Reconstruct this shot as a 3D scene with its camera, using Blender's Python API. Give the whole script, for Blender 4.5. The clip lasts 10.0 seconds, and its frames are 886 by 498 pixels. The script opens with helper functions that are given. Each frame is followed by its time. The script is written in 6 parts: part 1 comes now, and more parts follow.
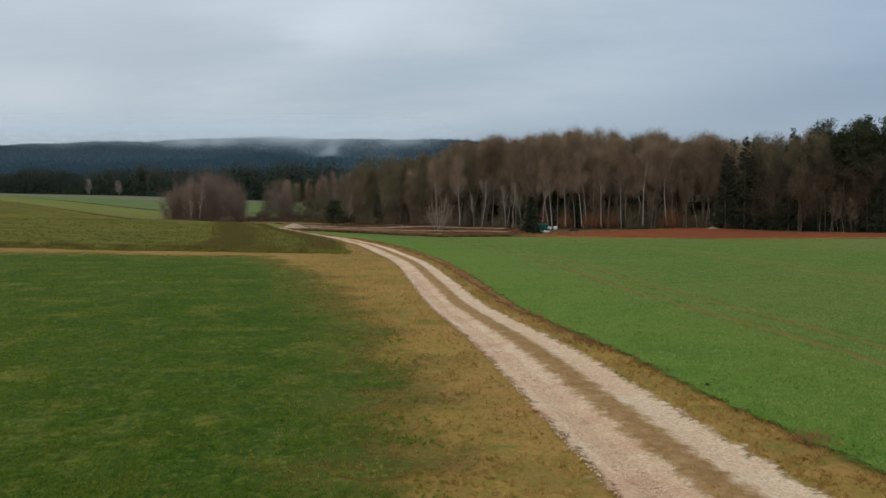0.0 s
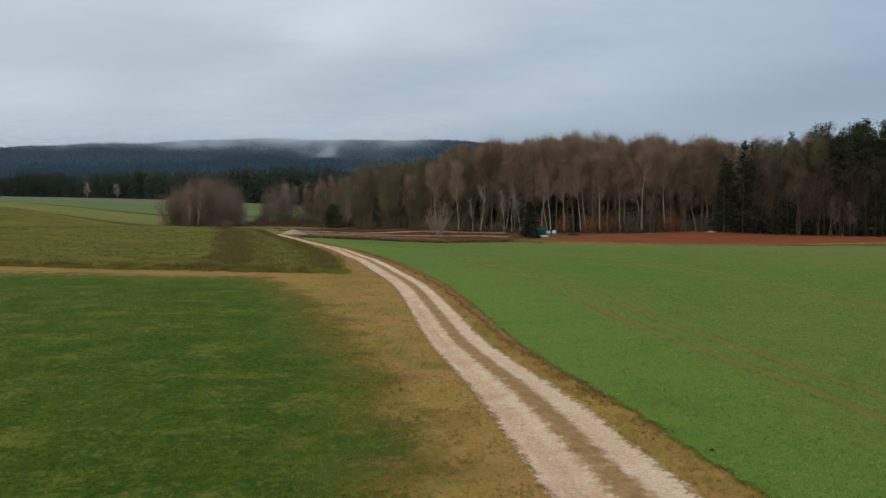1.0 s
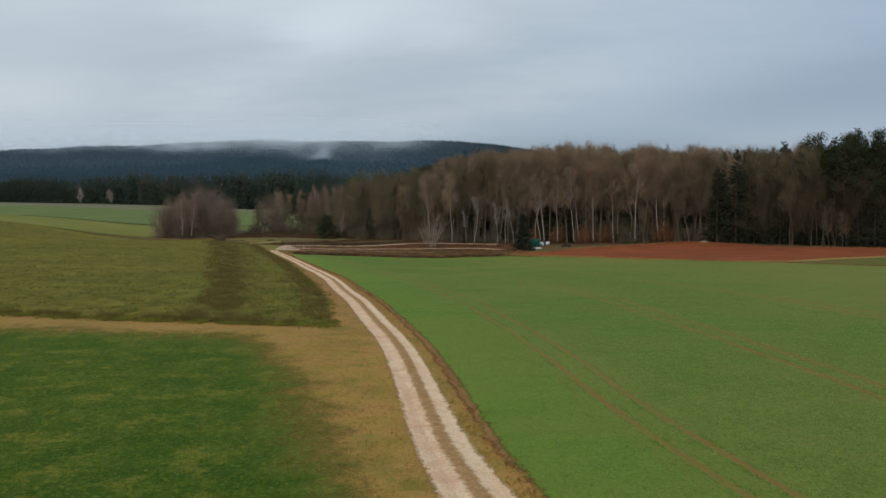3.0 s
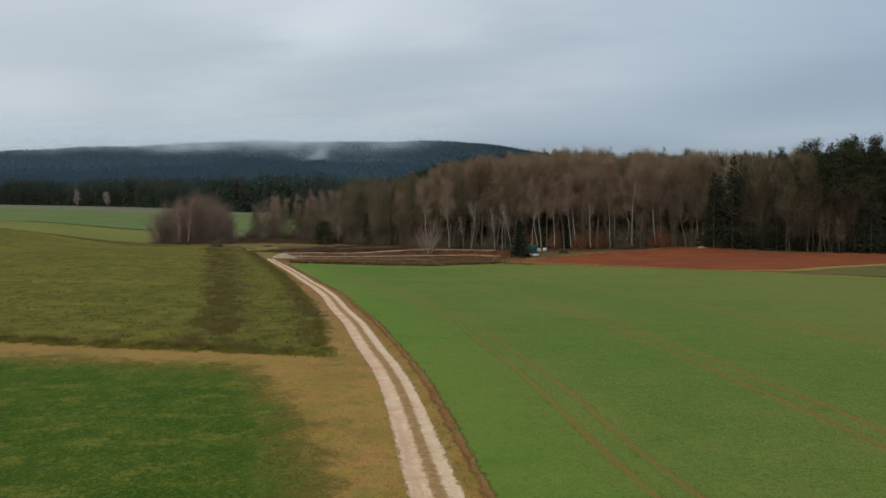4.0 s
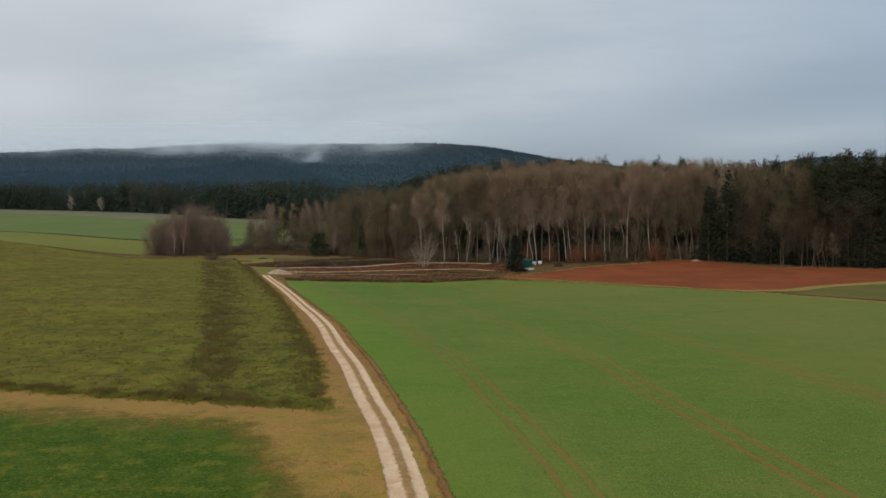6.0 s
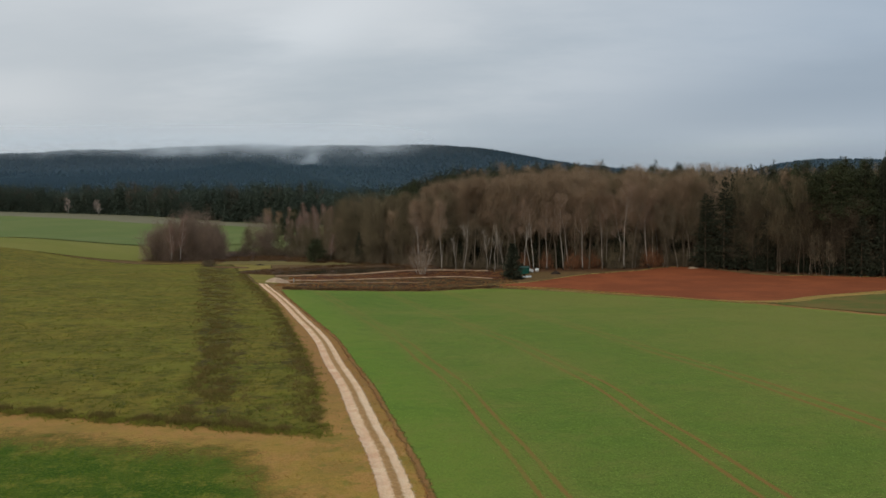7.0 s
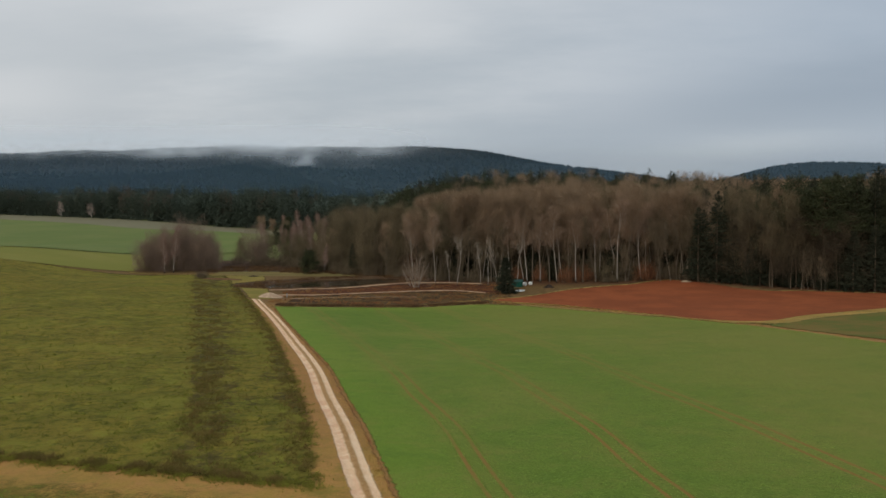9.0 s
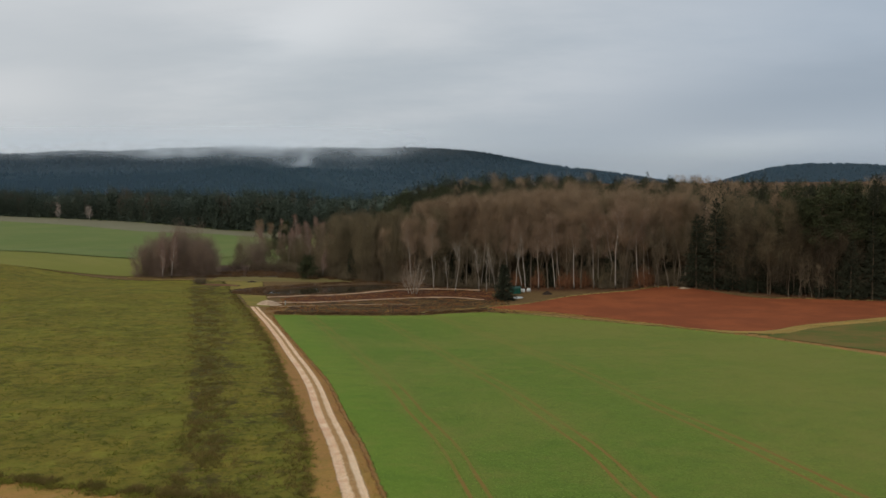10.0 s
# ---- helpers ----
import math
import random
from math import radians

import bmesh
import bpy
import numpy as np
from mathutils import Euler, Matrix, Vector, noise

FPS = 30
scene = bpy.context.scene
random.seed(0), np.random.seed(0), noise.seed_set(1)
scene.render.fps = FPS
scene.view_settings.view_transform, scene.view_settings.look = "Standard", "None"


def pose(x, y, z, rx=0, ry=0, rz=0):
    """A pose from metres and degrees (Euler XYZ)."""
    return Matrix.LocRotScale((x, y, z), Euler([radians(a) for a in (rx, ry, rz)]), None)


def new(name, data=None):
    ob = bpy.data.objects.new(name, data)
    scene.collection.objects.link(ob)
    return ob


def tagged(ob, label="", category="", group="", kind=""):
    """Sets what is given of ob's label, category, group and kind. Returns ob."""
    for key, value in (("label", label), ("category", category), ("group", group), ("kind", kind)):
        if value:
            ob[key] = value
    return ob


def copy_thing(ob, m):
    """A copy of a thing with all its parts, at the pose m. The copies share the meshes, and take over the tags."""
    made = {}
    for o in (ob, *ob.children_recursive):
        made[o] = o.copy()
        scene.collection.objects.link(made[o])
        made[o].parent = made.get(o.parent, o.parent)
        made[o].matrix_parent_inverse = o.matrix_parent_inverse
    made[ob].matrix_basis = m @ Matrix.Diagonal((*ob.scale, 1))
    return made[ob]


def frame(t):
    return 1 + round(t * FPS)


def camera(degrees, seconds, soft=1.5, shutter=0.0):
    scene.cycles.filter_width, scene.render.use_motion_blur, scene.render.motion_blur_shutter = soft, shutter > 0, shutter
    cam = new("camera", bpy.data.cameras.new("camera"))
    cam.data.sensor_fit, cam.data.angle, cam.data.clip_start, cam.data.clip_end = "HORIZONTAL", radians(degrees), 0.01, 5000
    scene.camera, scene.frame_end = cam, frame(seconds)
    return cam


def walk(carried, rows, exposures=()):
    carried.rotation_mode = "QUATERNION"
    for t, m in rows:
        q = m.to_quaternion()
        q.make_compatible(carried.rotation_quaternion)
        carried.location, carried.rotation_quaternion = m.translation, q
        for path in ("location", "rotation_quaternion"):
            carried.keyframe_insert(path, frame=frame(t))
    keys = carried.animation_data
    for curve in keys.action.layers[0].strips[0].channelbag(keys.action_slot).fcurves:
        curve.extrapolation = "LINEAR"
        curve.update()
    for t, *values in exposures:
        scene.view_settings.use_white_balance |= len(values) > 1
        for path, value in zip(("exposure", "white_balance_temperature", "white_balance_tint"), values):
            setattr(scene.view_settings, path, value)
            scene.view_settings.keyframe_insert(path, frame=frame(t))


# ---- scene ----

# ---------------------------------------------------------------- camera
cam = camera(54.3, 10.0, soft=1.5)
# seconds, eye x y z, heading (left positive), pitch, lean to the left
FLIGHT = [
    (0.0, 0.000, 0.000, 4.300, 0.000, -3.736, -0.179),
    (0.5, -0.125, 0.137, 4.970, -0.041, -3.724, -0.263),
    (1.0, -0.084, 0.202, 5.715, -0.097, -3.734, -0.372),
    (1.5, 0.018, 0.267, 6.580, -0.180, -3.749, -0.493),
    (2.0, 0.149, 0.358, 7.539, -0.264, -3.771, -0.597),
    (2.5, 0.276, 0.444, 8.565, -0.343, -3.792, -0.681),
    (4.0, 0.481, 0.684, 11.776, -0.605, -3.871, -0.868),
    (4.5, 0.470, 0.745, 12.771, -0.705, -3.888, -0.877),
    (5.0, 0.445, 0.776, 13.746, -0.797, -3.879, -0.888),
    (5.5, 0.395, 0.782, 14.714, -0.875, -3.867, -0.887),
    (7.0, 0.289, 0.760, 17.624, -1.159, -3.796, -0.800),
    (7.5, 0.334, 0.768, 18.610, -1.266, -3.780, -0.768),
    (8.0, 0.410, 0.785, 19.591, -1.360, -3.768, -0.720),
    (8.5, 0.475, 0.806, 20.547, -1.460, -3.778, -0.659),
    (9.0, 0.502, 0.824, 21.515, -1.551, -3.793, -0.600),
    (9.5, 0.481, 0.830, 22.505, -1.621, -3.804, -0.552),
    (10.0, 0.445, 0.823, 23.487, -1.677, -3.795, -0.505),
]
PATH = [(t, pose(x, y, z, 0, 0, yaw) @ pose(0, 0, 0, 90 + pitch, 0, 0) @ pose(0, 0, 0, 0, 0, lean))
        for t, x, y, z, yaw, pitch, lean in FLIGHT]
# the picture warms a little on the way up
walk(cam, PATH, [(0.0, 0.0, 6000, 8), (2.5, 0.01, 6020, 8), (5.0, 0.02, 6200, 9), (7.5, 0.02, 6460, 10.5), (10.0, 0.02, 6560, 11.3)])


# ---------------------------------------------------------------- node helpers
def node(nt, kind, **sets):
    n = nt.nodes.new("ShaderNode" + kind)
    for k, v in sets.items():
        if k in n.inputs:
            n.inputs[k].default_value = v
        else:
            setattr(n, k, v)
    return n


def lin(r, g, b, k=1.0):
    """A colour given in 0..255 picture values, as linear base colour times k."""
    return tuple(k * (c / 255 / 12.92 if c < 10 else ((c / 255 + 0.055) / 1.055) ** 2.4) for c in (r, g, b)) + (1.0,)


def noise_tex(nt, co, scale, detail=4.0, rough=0.55, stretch=None):
    if stretch:
        mp = node(nt, "Mapping")
        mp.inputs["Scale"].default_value = stretch
        nt.links.new(co, mp.inputs["Vector"])
        co = mp.outputs[0]
    n = node(nt, "TexNoise", Scale=scale, Detail=detail, Roughness=rough)
    nt.links.new(co, n.inputs["Vector"])
    return n.outputs["Fac"]


def maths(nt, op, a, b=None, c=None, clamp=False):
    n = node(nt, "Math", operation=op, use_clamp=clamp)
    for i, v in enumerate((a, b, c)):
        if v is None:
            continue
        if isinstance(v, (int, float)):
            n.inputs[i].default_value = v
        else:
            nt.links.new(v, n.inputs[i])
    return n.outputs[0]


def span(nt, v, lo, hi):
    """0 below lo, 1 above hi, smooth between."""
    n = node(nt, "MapRange", interpolation_type="SMOOTHSTEP")
    n.inputs["From Min"].default_value, n.inputs["From Max"].default_value = lo, hi
    nt.links.new(v, n.inputs["Value"])
    return n.outputs["Result"]


def mix(nt, fac, a, b, how="MIX"):
    n = node(nt, "Mix", data_type="RGBA", blend_type=how)
    for sock, v in ((n.inputs[0], fac), (n.inputs[6], a), (n.inputs[7], b)):
        if isinstance(v, (int, float, tuple)):
            sock.default_value = v
        else:
            nt.links.new(v, sock)
    return n.outputs[2]


def attr(nt, name):
    return node(nt, "Attribute", attribute_name=name).outputs["Fac"]


def blank(name):
    m = bpy.data.materials.new(name)
    m.use_nodes = True
    nt = m.node_tree
    nt.nodes.clear()
    out = node(nt, "OutputMaterial")
    return m, nt, out


def finish(nt, out, colour, rough=0.9, height=None, bump=0.3, dist=0.05, alpha=None, spec=0.05):
    b = node(nt, "BsdfPrincipled", Roughness=rough)
    b.inputs["Specular IOR Level"].default_value = spec
    if isinstance(colour, tuple):
        b.inputs["Base Color"].default_value = colour
    else:
        nt.links.new(colour, b.inputs["Base Color"])
    if height is not None:
        bp = node(nt, "Bump", Strength=bump, Distance=dist)
        nt.links.new(height, bp.inputs["Height"])
        nt.links.new(bp.outputs[0], b.inputs["Normal"])
    last = b.outputs[0]
    if alpha is not None:
        tr = node(nt, "BsdfTransparent")
        mx = node(nt, "MixShader")
        nt.links.new(alpha, mx.inputs[0])
        nt.links.new(tr.outputs[0], mx.inputs[1])
        nt.links.new(last, mx.inputs[2])
        last = mx.outputs[0]
    nt.links.new(last, out.inputs["Surface"])


def where(nt):
    return node(nt, "NewGeometry").outputs["Position"]


# ---------------------------------------------------------------- sky and light
SUN_UP, SUN_TURN = 32.0, 200.0
world = bpy.data.worlds.new("overcast_sky")
scene.world = world
world.use_nodes = True
wt = world.node_tree
wt.nodes.clear()
w_out = node(wt, "OutputWorld")
sky = node(wt, "TexSky", sky_type="NISHITA", sun_disc=False)
sky.sun_elevation, sky.sun_rotation = radians(SUN_UP), radians(SUN_TURN)
sky.air_density, sky.dust_density = 1.0, 3.0
sky_c = mix(wt, 1.0, sky.outputs[0], (0.10, 0.10, 0.10, 1), "MULTIPLY")
co = node(wt, "TexCoord").outputs["Generated"]
sep = node(wt, "SeparateXYZ")
wt.links.new(co, sep.inputs[0])
up = sep.outputs["Z"]
# the cloud sheet, seen in perspective
den = maths(wt, "ADD", maths(wt, "MAXIMUM", up, 0.0), 0.16)
comb = node(wt, "CombineXYZ")
wt.links.new(maths(wt, "DIVIDE", sep.outputs["X"], den), comb.inputs[0])
wt.links.new(maths(wt, "DIVIDE", sep.outputs["Y"], den), comb.inputs[1])
mp = node(wt, "Mapping")
mp.inputs["Location"].default_value = (3.1, 1.7, 0.3)
mp.inputs["Rotation"].default_value = (0, 0, 0.35)
mp.inputs["Scale"].default_value = (0.75, 1.15, 1.0)
wt.links.new(comb.outputs[0], mp.inputs[0])
big = noise_tex(wt, mp.outputs[0], 0.55, 3.0, 0.45)
small = noise_tex(wt, mp.outputs[0], 1.7, 6.0, 0.6)
tone = maths(wt, "ADD", maths(wt, "MULTIPLY", big, 0.66), maths(wt, "MULTIPLY", small, 0.34))
cloud = mix(wt, span(wt, tone, 0.36, 0.64), lin(178, 188, 195), lin(208, 213, 216))
ahead = maths(wt, "MAXIMUM", sep.outputs["Y"], 0.05)
az, el = maths(wt, "DIVIDE", sep.outputs["X"], ahead), maths(wt, "DIVIDE", up, ahead)
wave = maths(wt, "MULTIPLY", maths(wt, "SUBTRACT", small, 0.5), 0.16)


def bank(a0, e0, wide, tall, tilt, strength):
    """A soft cloud form about a heading and height (as tangents), leaning by tilt."""
    da = maths(wt, "ADD", maths(wt, "SUBTRACT", az, a0), wave)
    de = maths(wt, "ADD", maths(wt, "SUBTRACT", maths(wt, "SUBTRACT", el, e0), maths(wt, "MULTIPLY", da, tilt)), maths(wt, "MULTIPLY", wave, 0.35))
    q = maths(wt, "ADD", maths(wt, "POWER", maths(wt, "ABSOLUTE", maths(wt, "DIVIDE", da, wide)), 2.0), maths(wt, "POWER", maths(wt, "ABSOLUTE", maths(wt, "DIVIDE", de, tall)), 2.0))
    return maths(wt, "MULTIPLY", maths(wt, "EXPONENT", maths(wt, "MULTIPLY", q, -1.0)), strength)


# the cloud thickens and turns bluer to the right
side = span(wt, az, -0.12, 0.6)
cloud = mix(wt, maths(wt, "MULTIPLY", side, 0.72), cloud, lin(158, 175, 193))
cloud = mix(wt, maths(wt, "MULTIPLY", span(wt, az, 0.0, -0.45), 0.45), cloud, lin(208, 212, 214))
cloud = mix(wt, bank(-0.115, 0.190, 0.09, 0.040, 0.35, 0.6), cloud, lin(224, 229, 232))
cloud = mix(wt, bank(-0.25, 0.30, 0.40, 0.10, 0.05, 0.5), cloud, lin(214, 219, 223))
cloud = mix(wt, bank(0.46, 0.105, 0.36, 0.050, 0.12, 0.65), cloud, lin(146, 160, 174))
cloud = mix(wt, bank(0.36, 0.042, 0.12, 0.016, 0.1, 0.6), cloud, lin(196, 205, 210))
cloud = mix(wt, bank(-0.36, 0.10, 0.07, 0.10, 0.2, 0.4), cloud, lin(182, 190, 196))
cloud = mix(wt, bank(0.02, 0.13, 0.12, 0.035, 0.3, 0.35), cloud, lin(176, 186, 194))
cloud = mix(wt, maths(wt, "MULTIPLY", span(wt, el, 0.12, 0.02), 0.38), cloud, lin(176, 186, 193))
zen = maths(wt, "ADD", 1.0, maths(wt, "MULTIPLY", span(wt, up, 0.3, 1.0), 0.55))
cloud = mix(wt, 1.0, cloud, zen, "MULTIPLY")
full = mix(wt, 0.96, sky_c, cloud)
bg = node(wt, "Background", Strength=0.955)
wt.links.new(full, bg.inputs["Color"])
wt.links.new(bg.outputs[0], w_out.inputs["Surface"])

sun_data = bpy.data.lights.new("sun", "SUN")
sun_data.energy, sun_data.angle, sun_data.color = 1.02, radians(25), (1.0, 0.95, 0.88)
sun = new("sun", sun_data)
sun.matrix_world = pose(0, 0, 60, 90 - SUN_UP, 0, 180 - SUN_TURN)


# ---------------------------------------------------------------- lie of the land
def ss(a, b, v):
    t = np.clip((np.asarray(v, float) - a) / (b - a), 0, 1)
    return t * t * (3 - 2 * t)


def pond_r(x, y):
    """1 on the shore of the pond, less within."""
    dx, dy = np.asarray(x, float) + 26.0, np.asarray(y, float) - 267.0
    return np.hypot((dx * 0.90 + dy * 0.43) / 22.0, (dy * 0.90 - dx * 0.43) / 12.5)


def land(x, y):
    """Height of the ground: level by the track, falling to the ponds, rising again to the far fields and into the wood."""
    x, y = np.asarray(x, float), np.asarray(y, float)
    z = -7.0 * ss(45, 235, y)
    z = z - 0.06 * np.clip(x, -75, 0) * ss(50, 180, y) * (1 - 0.75 * ss(220, 300, y))
    z = z + 9.0 * ss(90, 165, -x) * ss(120, 260, y) * (1 - ss(300, 450, y))
    z = z + np.clip(y - 300, 0, 700) * (0.019 + 0.036 * ss(-60, 40, x))
    r = pond_r(x, y)
    z = z + (-6.2 - z) * ss(1.9, 1.15, r) - 0.8 * ss(1.08, 0.86, r)
    z = z + 0.035 * np.sin(x / 2.3 + 0.8 * np.sin(y / 5.0)) * np.sin(y / 3.1 + 1.0) * (1 - ss(250, 350, y))
    return z


def curve(ys, xs):
    """A smooth line x(y) through a few stations."""
    ys, xs = np.array(ys, float), np.array(xs, float)
    m = np.gradient(xs, ys)

    def at(y):
        y = np.asarray(y, float)
        i = np.clip(np.searchsorted(ys, y) - 1, 0, len(ys) - 2)
        h = ys[i + 1] - ys[i]
        t = (y - ys[i]) / h
        inside = ((2 * t**3 - 3 * t**2 + 1) * xs[i] + (t**3 - 2 * t**2 + t) * h * m[i]
                  + (-2 * t**3 + 3 * t**2) * xs[i + 1] + (t**3 - t**2) * h * m[i + 1])
        lo, hi = xs[0] + (y - ys[0]) * m[0], xs[-1] + (y - ys[-1]) * m[-1]
        return np.where(y < ys[0], lo, np.where(y > ys[-1], hi, inside))
    return at


mid = curve((12, 18, 24, 32, 41, 47, 60, 66, 82, 97, 110, 143, 180, 214), (3.9, 3.0, 2.15, 0.65, -0.5, -1.2, -3.2, -4.4, -7.25, -10.4, -12.8, -20.8, -30.4, -40.2))
half = curve((-60, 10, 18, 26, 36, 50, 66, 90, 140, 213), (1.5, 1.45, 1.32, 1.18, 1.05, 1.0, 1.05, 1.06, 1.02, 1.0))
crop_gap = curve((8, 14, 17, 21, 26, 34, 52, 66, 94, 115, 140, 186, 199), (2.95, 2.75, 2.5, 2.35, 2.15, 2.2, 2.15, 2.3, 2.35, 2.3, 2.1, 2.1, 2.7))


def crop_left(y):
    """The crop's edge beside the track."""
    return mid(y) + crop_gap(y)


crop_far = curve((-34, -18, 0, 18, 30, 46, 55, 63, 70, 74, 90), (198, 203, 210, 214.5, 206, 188.5, 178.5, 165, 148, 134, 92))   # y of the far edge by x


# ---------------------------------------------------------------- mesh helpers
def mesh_of(name, verts, faces, mats=(), smooth=True, slots=None):
    me = bpy.data.meshes.new(name)
    me.from_pydata([tuple(v) for v in np.asarray(verts, float)], [], [tuple(int(i) for i in f) for f in faces])
    for m in mats:
        me.materials.append(m)
    if smooth:
        me.polygons.foreach_set("use_smooth", [True] * len(me.polygons))
    if slots is not None:
        me.polygons.foreach_set("material_index", [int(i) for i in slots])
    me.update()
    return me


def big_mesh(name, verts, quads, mat, smooth=True):
    """Fast mesh from numpy arrays; every face has as many corners as quads has columns."""
    verts, quads = np.asarray(verts, np.float32), np.asarray(quads, np.int32)
    me = bpy.data.meshes.new(name)
    n, k = quads.shape
    me.vertices.add(len(verts))
    me.vertices.foreach_set("co", verts.ravel())
    me.loops.add(n * k)
    me.loops.foreach_set("vertex_index", quads.ravel())
    me.polygons.add(n)
    me.polygons.foreach_set("loop_start", np.arange(0, n * k, k, dtype=np.int32))
    me.polygons.foreach_set("loop_total", np.full(n, k, np.int32))
    me.polygons.foreach_set("use_smooth", np.full(n, smooth))
    me.materials.append(mat)
    me.update(calc_edges=True)
    me.validate()
    return me


def put_attr(me, name, values):
    a = me.attributes.new(name, "FLOAT", "POINT")
    a.data.foreach_set("value", np.asarray(values, np.float32).ravel())


def grid_faces(nr, nc):
    i = np.arange(nr - 1)[:, None] * nc + np.arange(nc - 1)[None, :]
    i = i.ravel()
    return np.stack([i, i + 1, i + nc + 1, i + nc], 1)


def part(name, me, parent, label=""):
    ob = new(name, me)
    ob.parent = parent
    if label:
        ob["label"] = label
    return ob


def thing(name, place, turn, label, category, group="", kind=""):
    ob = new(name)
    ob.empty_display_size = 0.3
    ob.matrix_world = pose(*place, 0, 0, turn)
    return tagged(ob, label, category, group, kind)


def sheet(name, ys, left, right, cols, lift, mat, attrs=(), power=1.0):
    """A sheet of land between two lines x(y), laid just over the ground."""
    ys = np.asarray(ys, float)
    u = np.linspace(0, 1, cols)
    L, R = left(ys)[:, None], right(ys)[:, None]
    X = L + (R - L) * (u[None, :] ** power)
    Y = np.repeat(ys[:, None], cols, 1)
    Z = land(X, Y) + lift(X, Y) if callable(lift) else land(X, Y) + lift
    me = big_mesh(name, np.stack([X, Y, Z], 2).reshape(-1, 3), grid_faces(len(ys), cols), mat)
    for an, fn in attrs:
        put_attr(me, an, fn(X, Y))
    return new(name, me)


# ---------------------------------------------------------------- land materials
def mat_ground():
    """Dry winter grass: straw, moss and bare patches; forest litter under the wood."""
    m, nt, out = blank("dry_grass_ground")
    p = where(nt)
    a, b, c = noise_tex(nt, p, 0.35, 5), noise_tex(nt, p, 2.2, 5, 0.65), noise_tex(nt, p, 11.0, 6, 0.7, (1, 0.6, 1))
    col = mix(nt, span(nt, a, 0.38, 0.62), lin(152, 123, 58), lin(164, 123, 68))
    col = mix(nt, maths(nt, "MULTIPLY", span(nt, b, 0.5, 0.72), 0.75), col, lin(119, 113, 45))
    col = mix(nt, maths(nt, "MULTIPLY", span(nt, c, 0.45, 0.75), 0.55), col, lin(203, 152, 82))
    col = mix(nt, maths(nt, "MULTIPLY", span(nt, c, 0.50, 0.30), 0.5), col, lin(93, 70, 25))
    moss = noise_tex(nt, p, 0.55, 6, 0.7)
    col = mix(nt, maths(nt, "MULTIPLY", span(nt, moss, 0.52, 0.66), 0.6), col, mix(nt, b, lin(95, 99, 38), lin(125, 117, 49)))
    col = mix(nt, maths(nt, "MULTIPLY", span(nt, noise_tex(nt, p, 0.9, 6, 0.7), 0.54, 0.70), 0.45), col, lin(169, 126, 82))
    wide = noise_tex(nt, p, 0.22, 7, 0.72)
    col = mix(nt, maths(nt, "MULTIPLY", span(nt, wide, 0.47, 0.61), 0.42), col, mix(nt, b, lin(94, 94, 37), lin(120, 106, 48)))
    sp = node(nt, "SeparateXYZ")
    nt.links.new(p, sp.inputs[0])
    col = mix(nt, maths(nt, "MULTIPLY", span(nt, sp.outputs["Y"], 48.0, 95.0), 0.6), col, mix(nt, b, lin(132, 92, 59), lin(161, 113, 75)))
    olive = mix(nt, span(nt, b, 0.4, 0.62), lin(82, 68, 44), lin(106, 84, 55))
    col = mix(nt, attr(nt, "olive"), col, olive)
    litter = mix(nt, b, lin(75, 57, 40), lin(110, 77, 53))
    col = mix(nt, attr(nt, "wood"), col, litter)
    far = mix(nt, span(nt, noise_tex(nt, p, 0.012, 3), 0.45, 0.6), lin(97, 104, 57), lin(119, 111, 61))
    col = mix(nt, attr(nt, "far"), col, far)
    finish(nt, out, col, 0.95, c, 0.6, 0.06)
    return m


